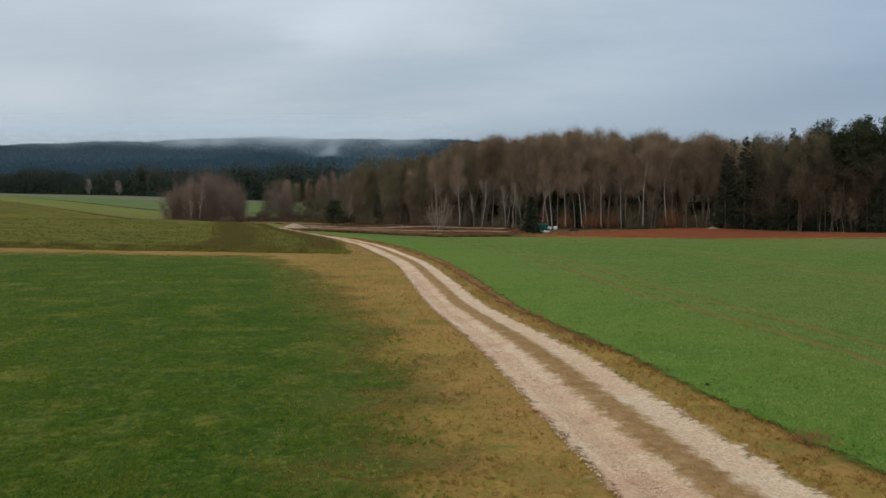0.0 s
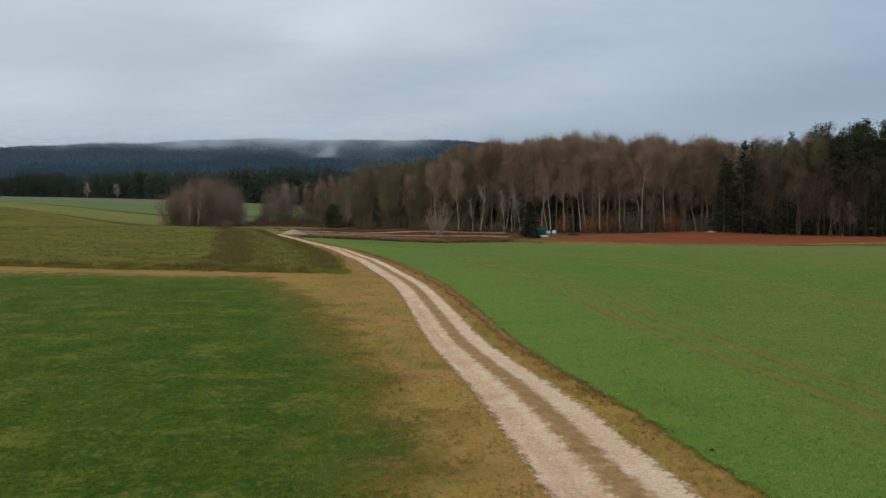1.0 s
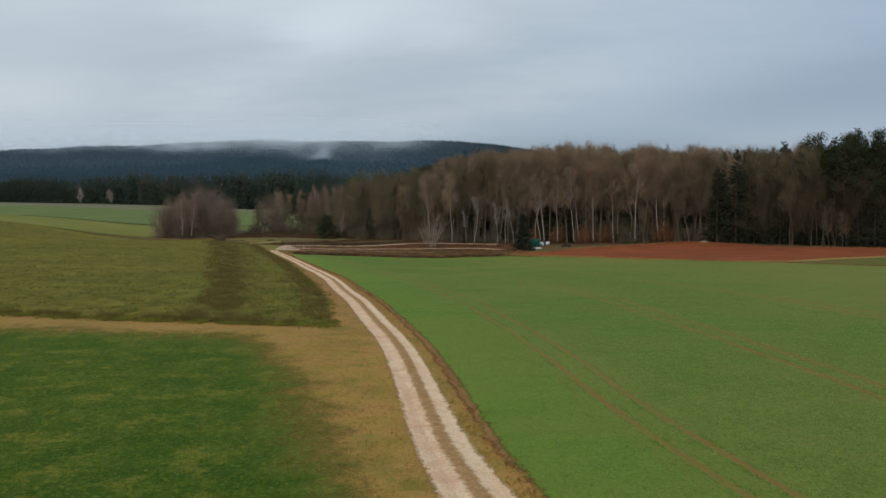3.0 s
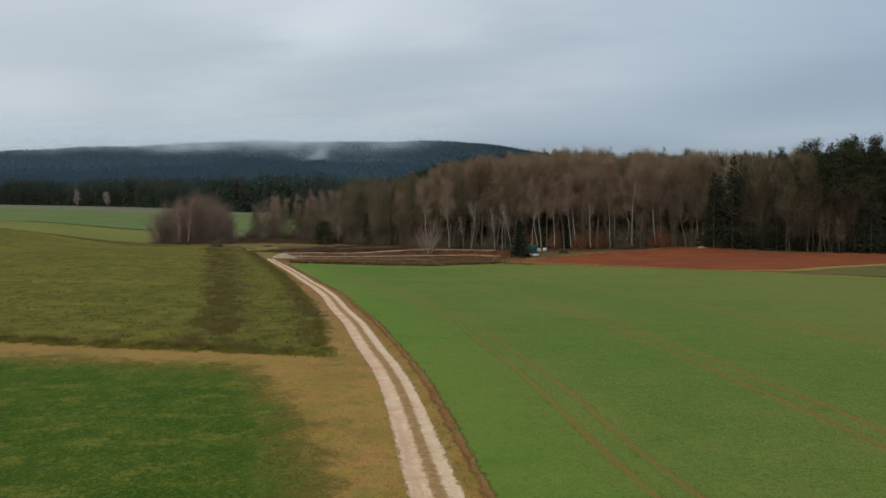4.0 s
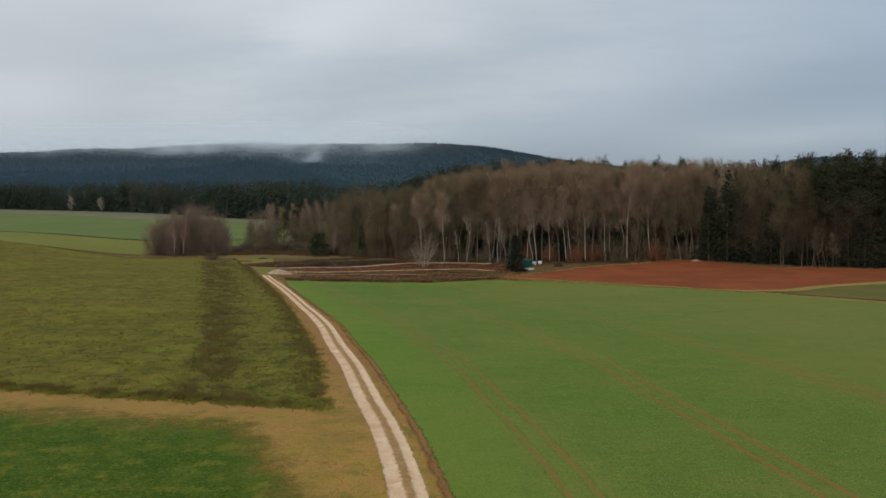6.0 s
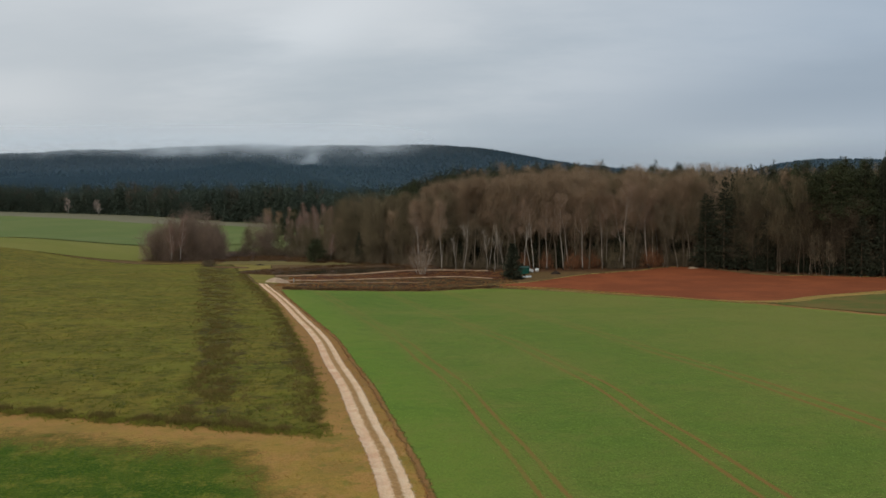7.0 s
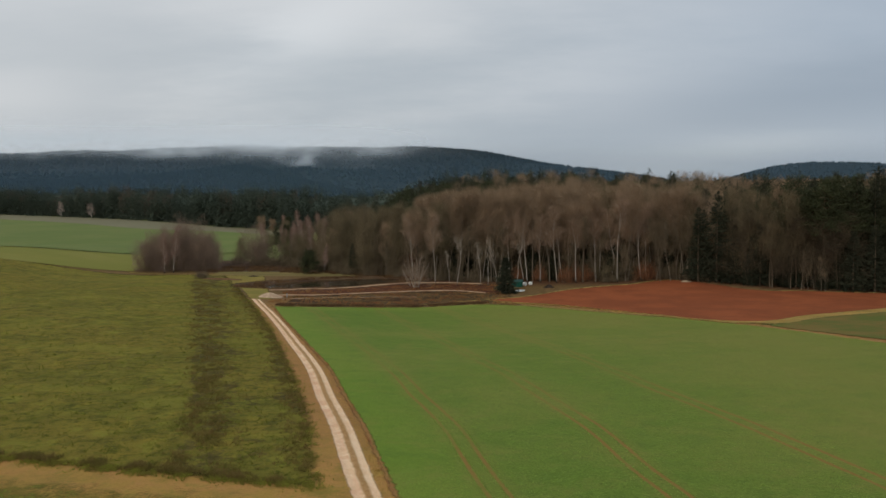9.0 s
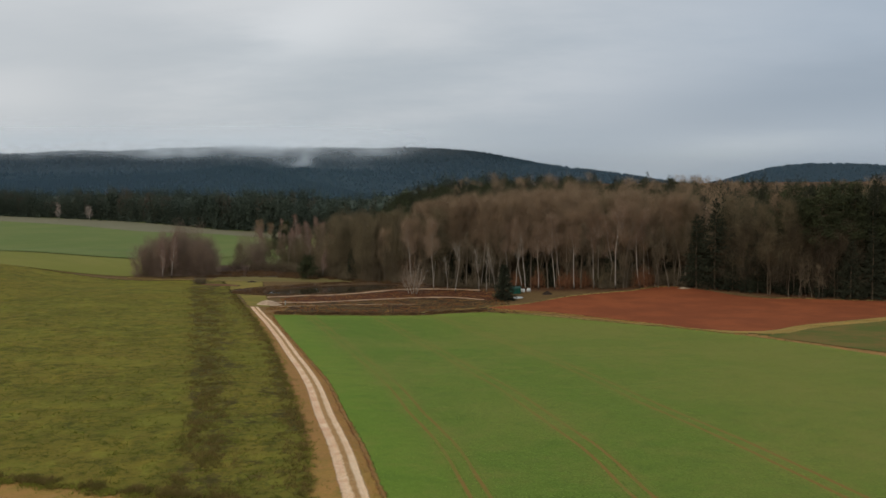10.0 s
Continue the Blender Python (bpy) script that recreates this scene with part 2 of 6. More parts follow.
def mat_lawn():
    """Short grass: dark green with lighter clumps, yellowed places and a fading edge."""
    m, nt, out = blank("green_grass")
    p = where(nt)
    a, b = noise_tex(nt, p, 0.16, 5, 0.6), noise_tex(nt, p, 0.55, 7, 0.72)
    c, d = noise_tex(nt, p, 12.0, 6, 0.72, (1, 0.6, 1)), noise_tex(nt, p, 0.42, 8, 0.76)
    f = noise_tex(nt, p, 4.2, 7, 0.78)
    col = mix(nt, span(nt, a, 0.36, 0.64), lin(64, 89, 22), lin(79, 96, 28))
    col = mix(nt, maths(nt, "MULTIPLY", span(nt, b, 0.47, 0.62), 0.45), col, lin(108, 116, 40))
    col = mix(nt, maths(nt, "MULTIPLY", span(nt, b, 0.50, 0.36), 0.45), col, lin(54, 80, 20))
    col = mix(nt, maths(nt, "MULTIPLY", span(nt, d, 0.51, 0.61), 0.62), col, lin(136, 126, 50))
    col = mix(nt, maths(nt, "MULTIPLY", span(nt, f, 0.49, 0.36), 0.7), col, lin(48, 70, 17))
    col = mix(nt, maths(nt, "MULTIPLY", span(nt, f, 0.52, 0.62), 0.65), col, lin(128, 132, 50))
    col = mix(nt, maths(nt, "MULTIPLY", span(nt, c, 0.54, 0.36), 0.5), col, lin(44, 64, 16))
    col = mix(nt, maths(nt, "MULTIPLY", span(nt, c, 0.55, 0.72), 0.5), col, lin(124, 128, 50))
    e = maths(nt, "ADD", attr(nt, "edge"), maths(nt, "MULTIPLY", maths(nt, "SUBTRACT", noise_tex(nt, p, 0.35, 7, 0.7), 0.5), 8.0))
    e = maths(nt, "ADD", e, maths(nt, "MULTIPLY", maths(nt, "SUBTRACT", f, 0.5), 5.0))
    yellow = maths(nt, "MULTIPLY", span(nt, e, 2.0, -1.2), 0.75)
    col = mix(nt, yellow, col, mix(nt, f, lin(126, 110, 50), lin(150, 130, 62)))
    finish(nt, out, col, 0.9, maths(nt, "ADD", c, f), 0.8, 0.09, span(nt, e, -2.0, 1.4))
    return m


def mat_meadow():
    """Rough pasture with tussocks; a strip of dark withered weeds runs through it."""
    m, nt, out = blank("rough_meadow")
    p = where(nt)
    a, b = noise_tex(nt, p, 0.05, 4), noise_tex(nt, p, 0.5, 6, 0.65, (1, 0.8, 1))
    c, d = noise_tex(nt, p, 2.5, 6, 0.7), noise_tex(nt, p, 0.22, 6, 0.68, (1, 0.8, 1))
    f = noise_tex(nt, p, 0.9, 7, 0.76, (0.85, 1, 1))
    col = mix(nt, span(nt, a, 0.4, 0.6), lin(106, 100, 39), lin(118, 105, 43))
    col = mix(nt, maths(nt, "MULTIPLY", span(nt, b, 0.46, 0.68), 0.6), col, lin(95, 84, 36))
    col = mix(nt, maths(nt, "MULTIPLY", span(nt, d, 0.5, 0.68), 0.5), col, lin(140, 121, 47))
    col = mix(nt, maths(nt, "MULTIPLY", span(nt, f, 0.50, 0.36), 0.85), col, lin(67, 70, 24))
    col = mix(nt, maths(nt, "MULTIPLY", span(nt, f, 0.56, 0.72), 0.5), col, lin(144, 119, 53))
    col = mix(nt, maths(nt, "MULTIPLY", span(nt, c, 0.5, 0.3), 0.5), col, lin(67, 66, 28))
    g = noise_tex(nt, p, 0.33, 7, 0.75, (1, 0.7, 1))
    col = mix(nt, maths(nt, "MULTIPLY", span(nt, g, 0.52, 0.66), 0.55), col, lin(76, 81, 27))
    col = mix(nt, maths(nt, "MULTIPLY", span(nt, g, 0.48, 0.34), 0.45), col, lin(132, 131, 50))
    clumps = maths(nt, "ADD", noise_tex(nt, p, 0.2, 7, 0.74, (1, 0.6, 1)), maths(nt, "MULTIPLY", maths(nt, "SUBTRACT", noise_tex(nt, p, 0.75, 6, 0.75), 0.5), 0.75))
    level = maths(nt, "SUBTRACT", 0.685, maths(nt, "MULTIPLY", attr(nt, "weed"), 0.21))
    w = maths(nt, "MULTIPLY", maths(nt, "MULTIPLY", span(nt, maths(nt, "SUBTRACT", clumps, level), -0.05, 0.05), span(nt, attr(nt, "weed"), 0.06, 0.2)), 0.72)
    weeds = mix(nt, span(nt, f, 0.42, 0.60), lin(58, 47, 29), lin(84, 72, 39))
    streak = noise_tex(nt, p, 0.42, 7, 0.74, (0.8, 0.7, 1))
    col = mix(nt, maths(nt, "MULTIPLY", span(nt, streak, 0.54, 0.64), 0.6), col, lin(66, 68, 27))
    col = mix(nt, maths(nt, "MULTIPLY", span(nt, noise_tex(nt, p, 0.11, 5, 0.65, (0.5, 0.8, 1)), 0.53, 0.63), 0.4), col, lin(122, 118, 46))
    col = mix(nt, w, col, weeds)
    e = maths(nt, "ADD", attr(nt, "edge"), maths(nt, "MULTIPLY", maths(nt, "SUBTRACT", noise_tex(nt, p, 0.7, 6, 0.7), 0.5), 3.6))
    finish(nt, out, col, 0.95, maths(nt, "ADD", b, c), 0.8, 0.2, span(nt, e, -0.9, 1.3))
    return m


def mat_crop():
    """Young winter cereal over reddish soil, with pairs of wheel lines."""
    m, nt, out = blank("winter_crop")
    p = where(nt)
    a, b = noise_tex(nt, p, 0.03, 4), noise_tex(nt, p, 1.1, 5, 0.65)
    c, d = noise_tex(nt, p, 14.0, 6, 0.75), noise_tex(nt, p, 0.16, 5, 0.6)
    col = mix(nt, span(nt, a, 0.38, 0.62), lin(96, 118, 43), lin(113, 122, 52))
    col = mix(nt, maths(nt, "MULTIPLY", span(nt, b, 0.45, 0.7), 0.5), col, lin(112, 135, 51))
    col = mix(nt, maths(nt, "MULTIPLY", span(nt, d, 0.5, 0.7), 0.55), col, lin(120, 122, 56))
    col = mix(nt, maths(nt, "MULTIPLY", span(nt, c, 0.52, 0.36), 0.8), col, lin(58, 66, 26))
    col = mix(nt, maths(nt, "MULTIPLY", span(nt, c, 0.6, 0.75), 0.4), col, lin(138, 157, 71))
    f = noise_tex(nt, p, 5.0, 6, 0.75)
    col = mix(nt, maths(nt, "MULTIPLY", span(nt, f, 0.49, 0.37), 0.55), col, lin(58, 74, 28))
    col = mix(nt, maths(nt, "MULTIPLY", span(nt, f, 0.54, 0.66), 0.4), col, lin(134, 152, 70))
    lush = maths(nt, "MULTIPLY", span(nt, attr(nt, "edge"), 11.0, 1.0), 0.38)
    col = mix(nt, lush, col, lin(108, 132, 44))
    blotch = noise_tex(nt, p, 0.33, 6, 0.7, (0.8, 1, 1))
    col = mix(nt, maths(nt, "MULTIPLY", span(nt, blotch, 0.5, 0.68), 0.3), col, lin(126, 122, 62))
    col = mix(nt, maths(nt, "MULTIPLY", span(nt, blotch, 0.48, 0.34), 0.3), col, lin(72, 96, 38))
    thin = maths(nt, "MULTIPLY", span(nt, attr(nt, "across"), 10.0, 80.0), 0.28)
    col = mix(nt, thin, col, lin(133, 116, 62))
    wob = maths(nt, "MULTIPLY", maths(nt, "SUBTRACT", noise_tex(nt, p, 0.08, 3), 0.5), 0.5)
    rag = maths(nt, "MULTIPLY", maths(nt, "SUBTRACT", noise_tex(nt, p, 3.0, 5, 0.7), 0.5), 0.35)
    line = 9.0
    for run in ("tram_a", "tram_b", "tram_c"):
        off = maths(nt, "ABSOLUTE", maths(nt, "ADD", attr(nt, run), wob))
        line = maths(nt, "MINIMUM", maths(nt, "ABSOLUTE", maths(nt, "SUBTRACT", off, 0.78)), line)
    on = maths(nt, "MULTIPLY", span(nt, maths(nt, "ADD", line, rag), 0.30, 0.06), maths(nt, "ADD", 0.36, maths(nt, "MULTIPLY", span(nt, noise_tex(nt, p, 0.07, 4), 0.36, 0.56), 0.5)))
    # beside the wheel lines the seedlings stand thinner
    fade = maths(nt, "MULTIPLY", span(nt, maths(nt, "ADD", line, maths(nt, "MULTIPLY", rag, 3.0)), 1.5, 0.2), 0.16)
    col = mix(nt, fade, col, lin(132, 116, 60))
    sy = node(nt, "SeparateXYZ")
    nt.links.new(p, sy.inputs[0])
    on = maths(nt, "MULTIPLY", on, maths(nt, "ADD", 0.3, maths(nt, "MULTIPLY", span(nt, sy.outputs["Y"], 140.0, 60.0), 0.7)))
    col = mix(nt, on, col, lin(134, 98, 52))
    e = maths(nt, "ADD", attr(nt, "edge"), maths(nt, "MULTIPLY", maths(nt, "SUBTRACT", noise_tex(nt, p, 1.2, 6, 0.7), 0.5), 1.1))
    finish(nt, out, col, 0.85, c, 0.6, 0.05, span(nt, e, -0.12, 0.22))
    return m


def mat_road():
    """Two gravelled wheel tracks with a grassy middle and crumbling edges."""
    m, nt, out = blank("gravel_track")
    p = where(nt)
    u = attr(nt, "across")
    g1, g2, g3 = noise_tex(nt, p, 0.5, 5), noise_tex(nt, p, 26.0, 4, 0.7), noise_tex(nt, p, 3.0, 6, 0.7)
    gravel = mix(nt, span(nt, g1, 0.4, 0.62), lin(228, 188, 146), lin(238, 205, 165))
    gravel = mix(nt, maths(nt, "MULTIPLY", span(nt, g3, 0.5, 0.75), 0.5), gravel, lin(204, 156, 120))
    gravel = mix(nt, maths(nt, "MULTIPLY", span(nt, g2, 0.52, 0.34), 0.6), gravel, lin(160, 130, 99))
    gravel = mix(nt, maths(nt, "MULTIPLY", span(nt, g2, 0.6, 0.75), 0.6), gravel, lin(230, 204, 174))
    cells = node(nt, "TexVoronoi", Scale=16.0)
    nt.links.new(p, cells.inputs["Vector"])
    gap = span(nt, cells.outputs["Distance"], 0.35, 0.75)
    gravel = mix(nt, maths(nt, "MULTIPLY", gap, 0.26), gravel, lin(160, 126, 96))
    tone = node(nt, "SeparateXYZ")
    nt.links.new(cells.outputs["Color"], tone.inputs[0])
    gravel = mix(nt, maths(nt, "MULTIPLY", span(nt, tone.outputs["X"], 0.62, 0.95), 0.5), gravel, lin(238, 211, 181))
    grass = mix(nt, span(nt, g3, 0.4, 0.65), lin(146, 108, 62), lin(174, 132, 84))
    grass = mix(nt, maths(nt, "MULTIPLY", span(nt, noise_tex(nt, p, 8.0, 4), 0.5, 0.7), 0.35), grass, lin(96, 89, 42))
    rag = maths(nt, "MULTIPLY", maths(nt, "SUBTRACT", noise_tex(nt, p, 2.0, 7, 0.75), 0.5), 0.75)
    rag = maths(nt, "ADD", rag, maths(nt, "MULTIPLY", maths(nt, "SUBTRACT", noise_tex(nt, p, 7.0, 5, 0.7), 0.5), 0.35))
    strip = span(nt, maths(nt, "ADD", maths(nt, "ABSOLUTE", maths(nt, "SUBTRACT", u, 0.12)), rag), 0.41, 0.16)
    strip = maths(nt, "MULTIPLY", strip, span(nt, noise_tex(nt, p, 2.4, 6, 0.75), 0.24, 0.42))
    redder = maths(nt, "MULTIPLY", span(nt, u, -0.1, -0.35), span(nt, noise_tex(nt, p, 0.7, 4), 0.42, 0.62))
    gravel = mix(nt, maths(nt, "MULTIPLY", redder, 0.5), gravel, lin(202, 148, 116))
    col = mix(nt, maths(nt, "MULTIPLY", strip, 0.9), gravel, grass)
    edge = span(nt, maths(nt, "ADD", maths(nt, "ABSOLUTE", u), rag), 1.16, 0.96)
    finish(nt, out, col, 0.95, maths(nt, "ADD", g2, g3), 0.8, 0.03, edge)
    return m


def mat_plain(name, c1, c2, scale, c3=None, rough=0.95, bump=0.6, dist=0.15, soft=0.8, stretch=None):
    """Bare or grassy land of one kind with a ragged edge."""
    m, nt, out = blank(name)
    p = where(nt)
    a, b = noise_tex(nt, p, scale, 5, 0.6, stretch), noise_tex(nt, p, scale * 9, 6, 0.7)
    col = mix(nt, span(nt, a, 0.38, 0.62), c1, c2)
    if c3:
        col = mix(nt, maths(nt, "MULTIPLY", span(nt, b, 0.5, 0.72), 0.6), col, c3)
    e = maths(nt, "ADD", attr(nt, "edge"), maths(nt, "MULTIPLY", maths(nt, "SUBTRACT", noise_tex(nt, p, 0.5, 6, 0.7), 0.5), 2.5 * soft))
    finish(nt, out, col, rough, b, bump, dist, span(nt, e, -0.3 * soft, 0.5 * soft))
    return m


def mat_heath(name, red):
    """Withered heath lying in streaks: dark stems, straw and rusty rushes."""
    m, nt, out = blank(name)
    p = where(nt)
    a, b = noise_tex(nt, p, 0.55, 6, 0.7, (0.13, 1, 1)), noise_tex(nt, p, 1.4, 6, 0.75, (0.2, 1, 1))
    c, d = noise_tex(nt, p, 5.0, 5, 0.7), noise_tex(nt, p, 0.12, 5, 0.65, (0.4, 1, 1))
    col = mix(nt, span(nt, a, 0.42, 0.58), lin(58, 42, 30), lin(96, 74, 46))
    col = mix(nt, maths(nt, "MULTIPLY", span(nt, b, 0.51, 0.61), 0.6), col, lin(132, 106, 62))
    col = mix(nt, maths(nt, "MULTIPLY", span(nt, b, 0.47, 0.36), 0.8), col, lin(40, 30, 22))
    col = mix(nt, maths(nt, "ADD", red, maths(nt, "MULTIPLY", span(nt, d, 0.52, 0.64), 0.2)), col, mix(nt, b, lin(72, 38, 28), lin(112, 60, 42)))
    col = mix(nt, maths(nt, "MULTIPLY", span(nt, c, 0.5, 0.34), 0.5), col, lin(48, 36, 30))
    e = maths(nt, "ADD", attr(nt, "edge"), maths(nt, "MULTIPLY", maths(nt, "SUBTRACT", b, 0.5), 3.0))
    finish(nt, out, col, 0.95, maths(nt, "ADD", b, c), 0.7, 0.15, span(nt, e, -0.3, 0.5))
    return m


def mat_simple(name, c1, c2, scale, rough=0.9, spread=0.25, bump=0.4, dist=0.02, spec=0.05, stretch=None):
    """A surface of two tones that also differs a little from object to object."""
    m, nt, out = blank(name)
    tc = node(nt, "TexCoord").outputs["Object"]
    a = noise_tex(nt, tc, scale, 5, 0.65, stretch)
    col = mix(nt, span(nt, a, 0.35, 0.65), c1, c2)
    rnd = node(nt, "ObjectInfo").outputs["Random"]
    isl = node(nt, "NewGeometry").outputs["Random Per Island"]
    k = maths(nt, "ADD", 1.0 - spread * 1.0, maths(nt, "MULTIPLY", maths(nt, "ADD", rnd, isl), spread))
    hue = node(nt, "HueSaturation")
    nt.links.new(k, hue.inputs["Value"])
    nt.links.new(col, hue.inputs["Color"])
    finish(nt, out, hue.outputs[0], rough, a, bump, dist, spec=spec)
    return m


def mat_blade(name, c1, c2, spread=0.3, thin=0.45):
    """Thin plant matter that lets some light through."""
    m, nt, out = blank(name)
    g = node(nt, "NewGeometry")
    big = noise_tex(nt, g.outputs["Position"], 0.6, 4, 0.6)
    col = mix(nt, span(nt, big, 0.38, 0.62), c1, c2)
    hue = node(nt, "HueSaturation")
    nt.links.new(maths(nt, "ADD", 1.0 - spread / 2, maths(nt, "MULTIPLY", g.outputs["Random Per Island"], spread)), hue.inputs["Value"])
    nt.links.new(col, hue.inputs["Color"])
    d, t = node(nt, "BsdfDiffuse"), node(nt, "BsdfTranslucent")
    mx = node(nt, "MixShader")
    mx.inputs[0].default_value = thin
    for b in (d, t):
        nt.links.new(hue.outputs[0], b.inputs["Color"])
    nt.links.new(d.outputs[0], mx.inputs[1])
    nt.links.new(t.outputs[0], mx.inputs[2])
    nt.links.new(mx.outputs[0], out.inputs["Surface"])
    return m


def mat_birch():
    m, nt, out = blank("birch_bark")
    tc = node(nt, "TexCoord").outputs["Object"]
    a = noise_tex(nt, tc, 1.2, 5, 0.7, (3, 3, 1))
    b = noise_tex(nt, tc, 5.0, 4, 0.7, (1, 1, 3))
    col = mix(nt, span(nt, b, 0.6, 0.72), lin(176, 165, 150), lin(64, 56, 50))
    col = mix(nt, maths(nt, "MULTIPLY", span(nt, a, 0.5, 0.66), 0.7), col, lin(120, 104, 90))
    sep2 = node(nt, "SeparateXYZ")
    nt.links.new(tc, sep2.inputs[0])
    col = mix(nt, span(nt, sep2.outputs["Z"], 2.2, 0.3), col, lin(62, 54, 46))
    finish(nt, out, col, 0.75, a, 0.3, 0.02)
    return m


M_GROUND, M_LAWN, M_MEADOW, M_CROP, M_ROAD = mat_ground(), mat_lawn(), mat_meadow(), mat_crop(), mat_road()
M_SOIL = mat_plain("red_ploughed_soil", lin(126, 69, 42), lin(141, 78, 47), 0.09, lin(106, 58, 36), soft=1.0)
M_HEATH = mat_heath("rusty_heath", 0.0)
M_RUSHBED = mat_heath("red_rushes", 0.55)
M_STRAWEDGE = mat_plain("straw_strip", lin(158, 132, 76), lin(136, 118, 64), 0.2, lin(112, 90, 50), stretch=(0.4, 1, 1))
M_FIELD_YELLOW = mat_plain("yellow_green_field", lin(116, 115, 54), lin(124, 119, 60), 0.03, lin(110, 107, 50))
M_FIELD_GREEN = mat_plain("far_green_field", lin(98, 110, 60), lin(106, 114, 64), 0.02, lin(94, 102, 56), soft=2.0)
M_FIELD_GREY = mat_plain("stubble_field", lin(114, 110, 86), lin(118, 112, 88), 0.02, lin(110, 102, 76), soft=2.0)
M_FIELD_SIDE = mat_plain("side_field", lin(88, 94, 44), lin(112, 96, 52), 0.06, lin(130, 92, 56))
M_SAND = mat_plain("sandy_path", lin(172, 142, 112), lin(150, 118, 92), 0.3, lin(128, 98, 74), soft=0.25)
M_REDVERGE = mat_plain("rusty_verge", lin(150, 112, 68), lin(138, 98, 60), 0.5, lin(162, 130, 76), soft=0.5)
M_TWIG = mat_simple("brown_twigs", lin(144, 121, 96), lin(120, 101, 80), 0.12, spread=0.14)
M_TWIG_PINK = mat_simple("birch_twigs", lin(150, 125, 102), lin(128, 107, 87), 0.12, spread=0.14)
M_TWIG_ROSE = mat_simple("young_birch_twigs", lin(144, 116, 102), lin(120, 97, 84), 0.2, spread=0.14)
M_TWIG_PALE = mat_simple("pale_twigs", lin(176, 154, 142), lin(150, 130, 120), 0.5, spread=0.2)
M_TWIG_GREY = mat_simple("grey_twigs", lin(116, 103, 78), lin(94, 84, 64), 0.12, spread=0.16)
M_TWIG_WILLOW = mat_simple("willow_twigs", lin(140, 119, 102), lin(116, 99, 86), 0.2, spread=0.14)
M_TWIG_DARK = mat_simple("shaded_twigs", lin(116, 102, 80), lin(94, 83, 66), 0.2, spread=0.16)
M_TWIG_DUSK = mat_simple("dusky_twigs", lin(84, 73, 56), lin(66, 58, 46), 0.15, spread=0.16)
M_LEAF_RUST = mat_simple("withered_leaves", lin(142, 98, 68), lin(114, 78, 56), 0.6, spread=0.25)
M_BARK = mat_simple("dark_bark", lin(112, 98, 80), lin(82, 71, 58), 2.0, spread=0.25, stretch=(4, 4, 1))
M_BARK_PALE = mat_simple("grey_bark", lin(132, 119, 101), lin(98, 87, 73), 2.0, spread=0.25, stretch=(4, 4, 1))
M_BIRCH = mat_birch()
M_SPRUCE = mat_simple("spruce_needles", lin(60, 62, 47), lin(49, 51, 39), 0.25, spread=0.16)
M_PINE = mat_simple("pine_needles", lin(62, 65, 43), lin(50, 54, 37), 0.25, spread=0.18)
# blue of the distance haze is put into the conifers' base colour
M_FARTREE = mat_simple("haze_blue_conifers", lin(43, 56, 58), lin(36, 49, 52), 0.004, spread=0.06)
# needle colour lifted and cooled, painting in haze before the far wood
M_BAND = mat_simple("haze_lifted_needles", lin(67, 74, 62), lin(57, 65, 55), 0.02, spread=0.08)
# the hill floor's base colour carries the same painted haze blue
M_HILL = mat_simple("haze_blue_hill_floor", lin(30, 40, 42), lin(25, 35, 37), 0.01, spread=0.1)
M_FARBROWN = mat_simple("far_bare_trees", lin(92, 78, 66), lin(78, 66, 56), 0.02, spread=0.3)
M_BLADE = mat_blade("grass_blades", lin(95, 121, 36), lin(116, 129, 46), 0.3)
M_BLADE_DRY = mat_blade("dry_grass_blades", lin(190, 150, 88), lin(168, 136, 72))
M_BLADE_CROP = mat_blade("cereal_blades", lin(118, 148, 68), lin(142, 162, 84), 0.6)
M_STRAW = mat_blade("straw_blades", lin(150, 132, 58), lin(132, 122, 46))
M_WEED = mat_blade("withered_weeds", lin(126, 106, 64), lin(112, 102, 54))
M_RUSTY = mat_blade("rusty_stalks", lin(172, 126, 84), lin(148, 104, 70))
M_TUSSOCK = mat_blade("tussock_blades", lin(138, 136, 60), lin(124, 116, 56))
M_TUSSOCK_DARK = mat_blade("dark_tussock_blades", lin(114, 114, 50), lin(102, 108, 44))
M_RUSH = mat_blade("rush_stalks", lin(146, 92, 60), lin(160, 126, 76))
M_STONE = mat_simple("gravel_stones", lin(228, 198, 166), lin(204, 172, 142), 1.0, spread=0.2)

# ---------------------------------------------------------------- ground
def axis(*runs):
    out = []
    for a, b, step in runs:
        out.extend(np.arange(a, b, step))
    return np.array(out)


gx = np.concatenate([-np.geomspace(200, 4600, 24)[::-1], axis((-196, -60, 4), (-60, 60, 1.5), (60, 200, 4)), np.geomspace(200, 4600, 24)])
gy = np.concatenate([-np.geomspace(40, 4000, 16)[::-1], axis((-36, 8, 4), (8, 120, 1.5), (120, 330, 3), (330, 760, 12)), np.geomspace(760, 4600, 28)])
GX, GY = np.meshgrid(gx, gy)
GZ = land(GX, GY)
g_me = big_mesh("ground", np.stack([GX, GY, GZ], 2).reshape(-1, 3), grid_faces(len(gy), len(gx)), M_GROUND)
wood_front = curve((-70, -45, -20, 0, 30, 60, 88, 100, 130, 200, 260), (330, 318, 292, 276, 266, 264, 264, 246, 231, 210, 196))
far_line = curve((-600, -345, -245, -176, -109, -60), (900, 727, 640, 566, 530, 510))
band_line = curve((-640, -392, -214, -115, -60, 80), (1010, 826, 680, 563, 515, 470))
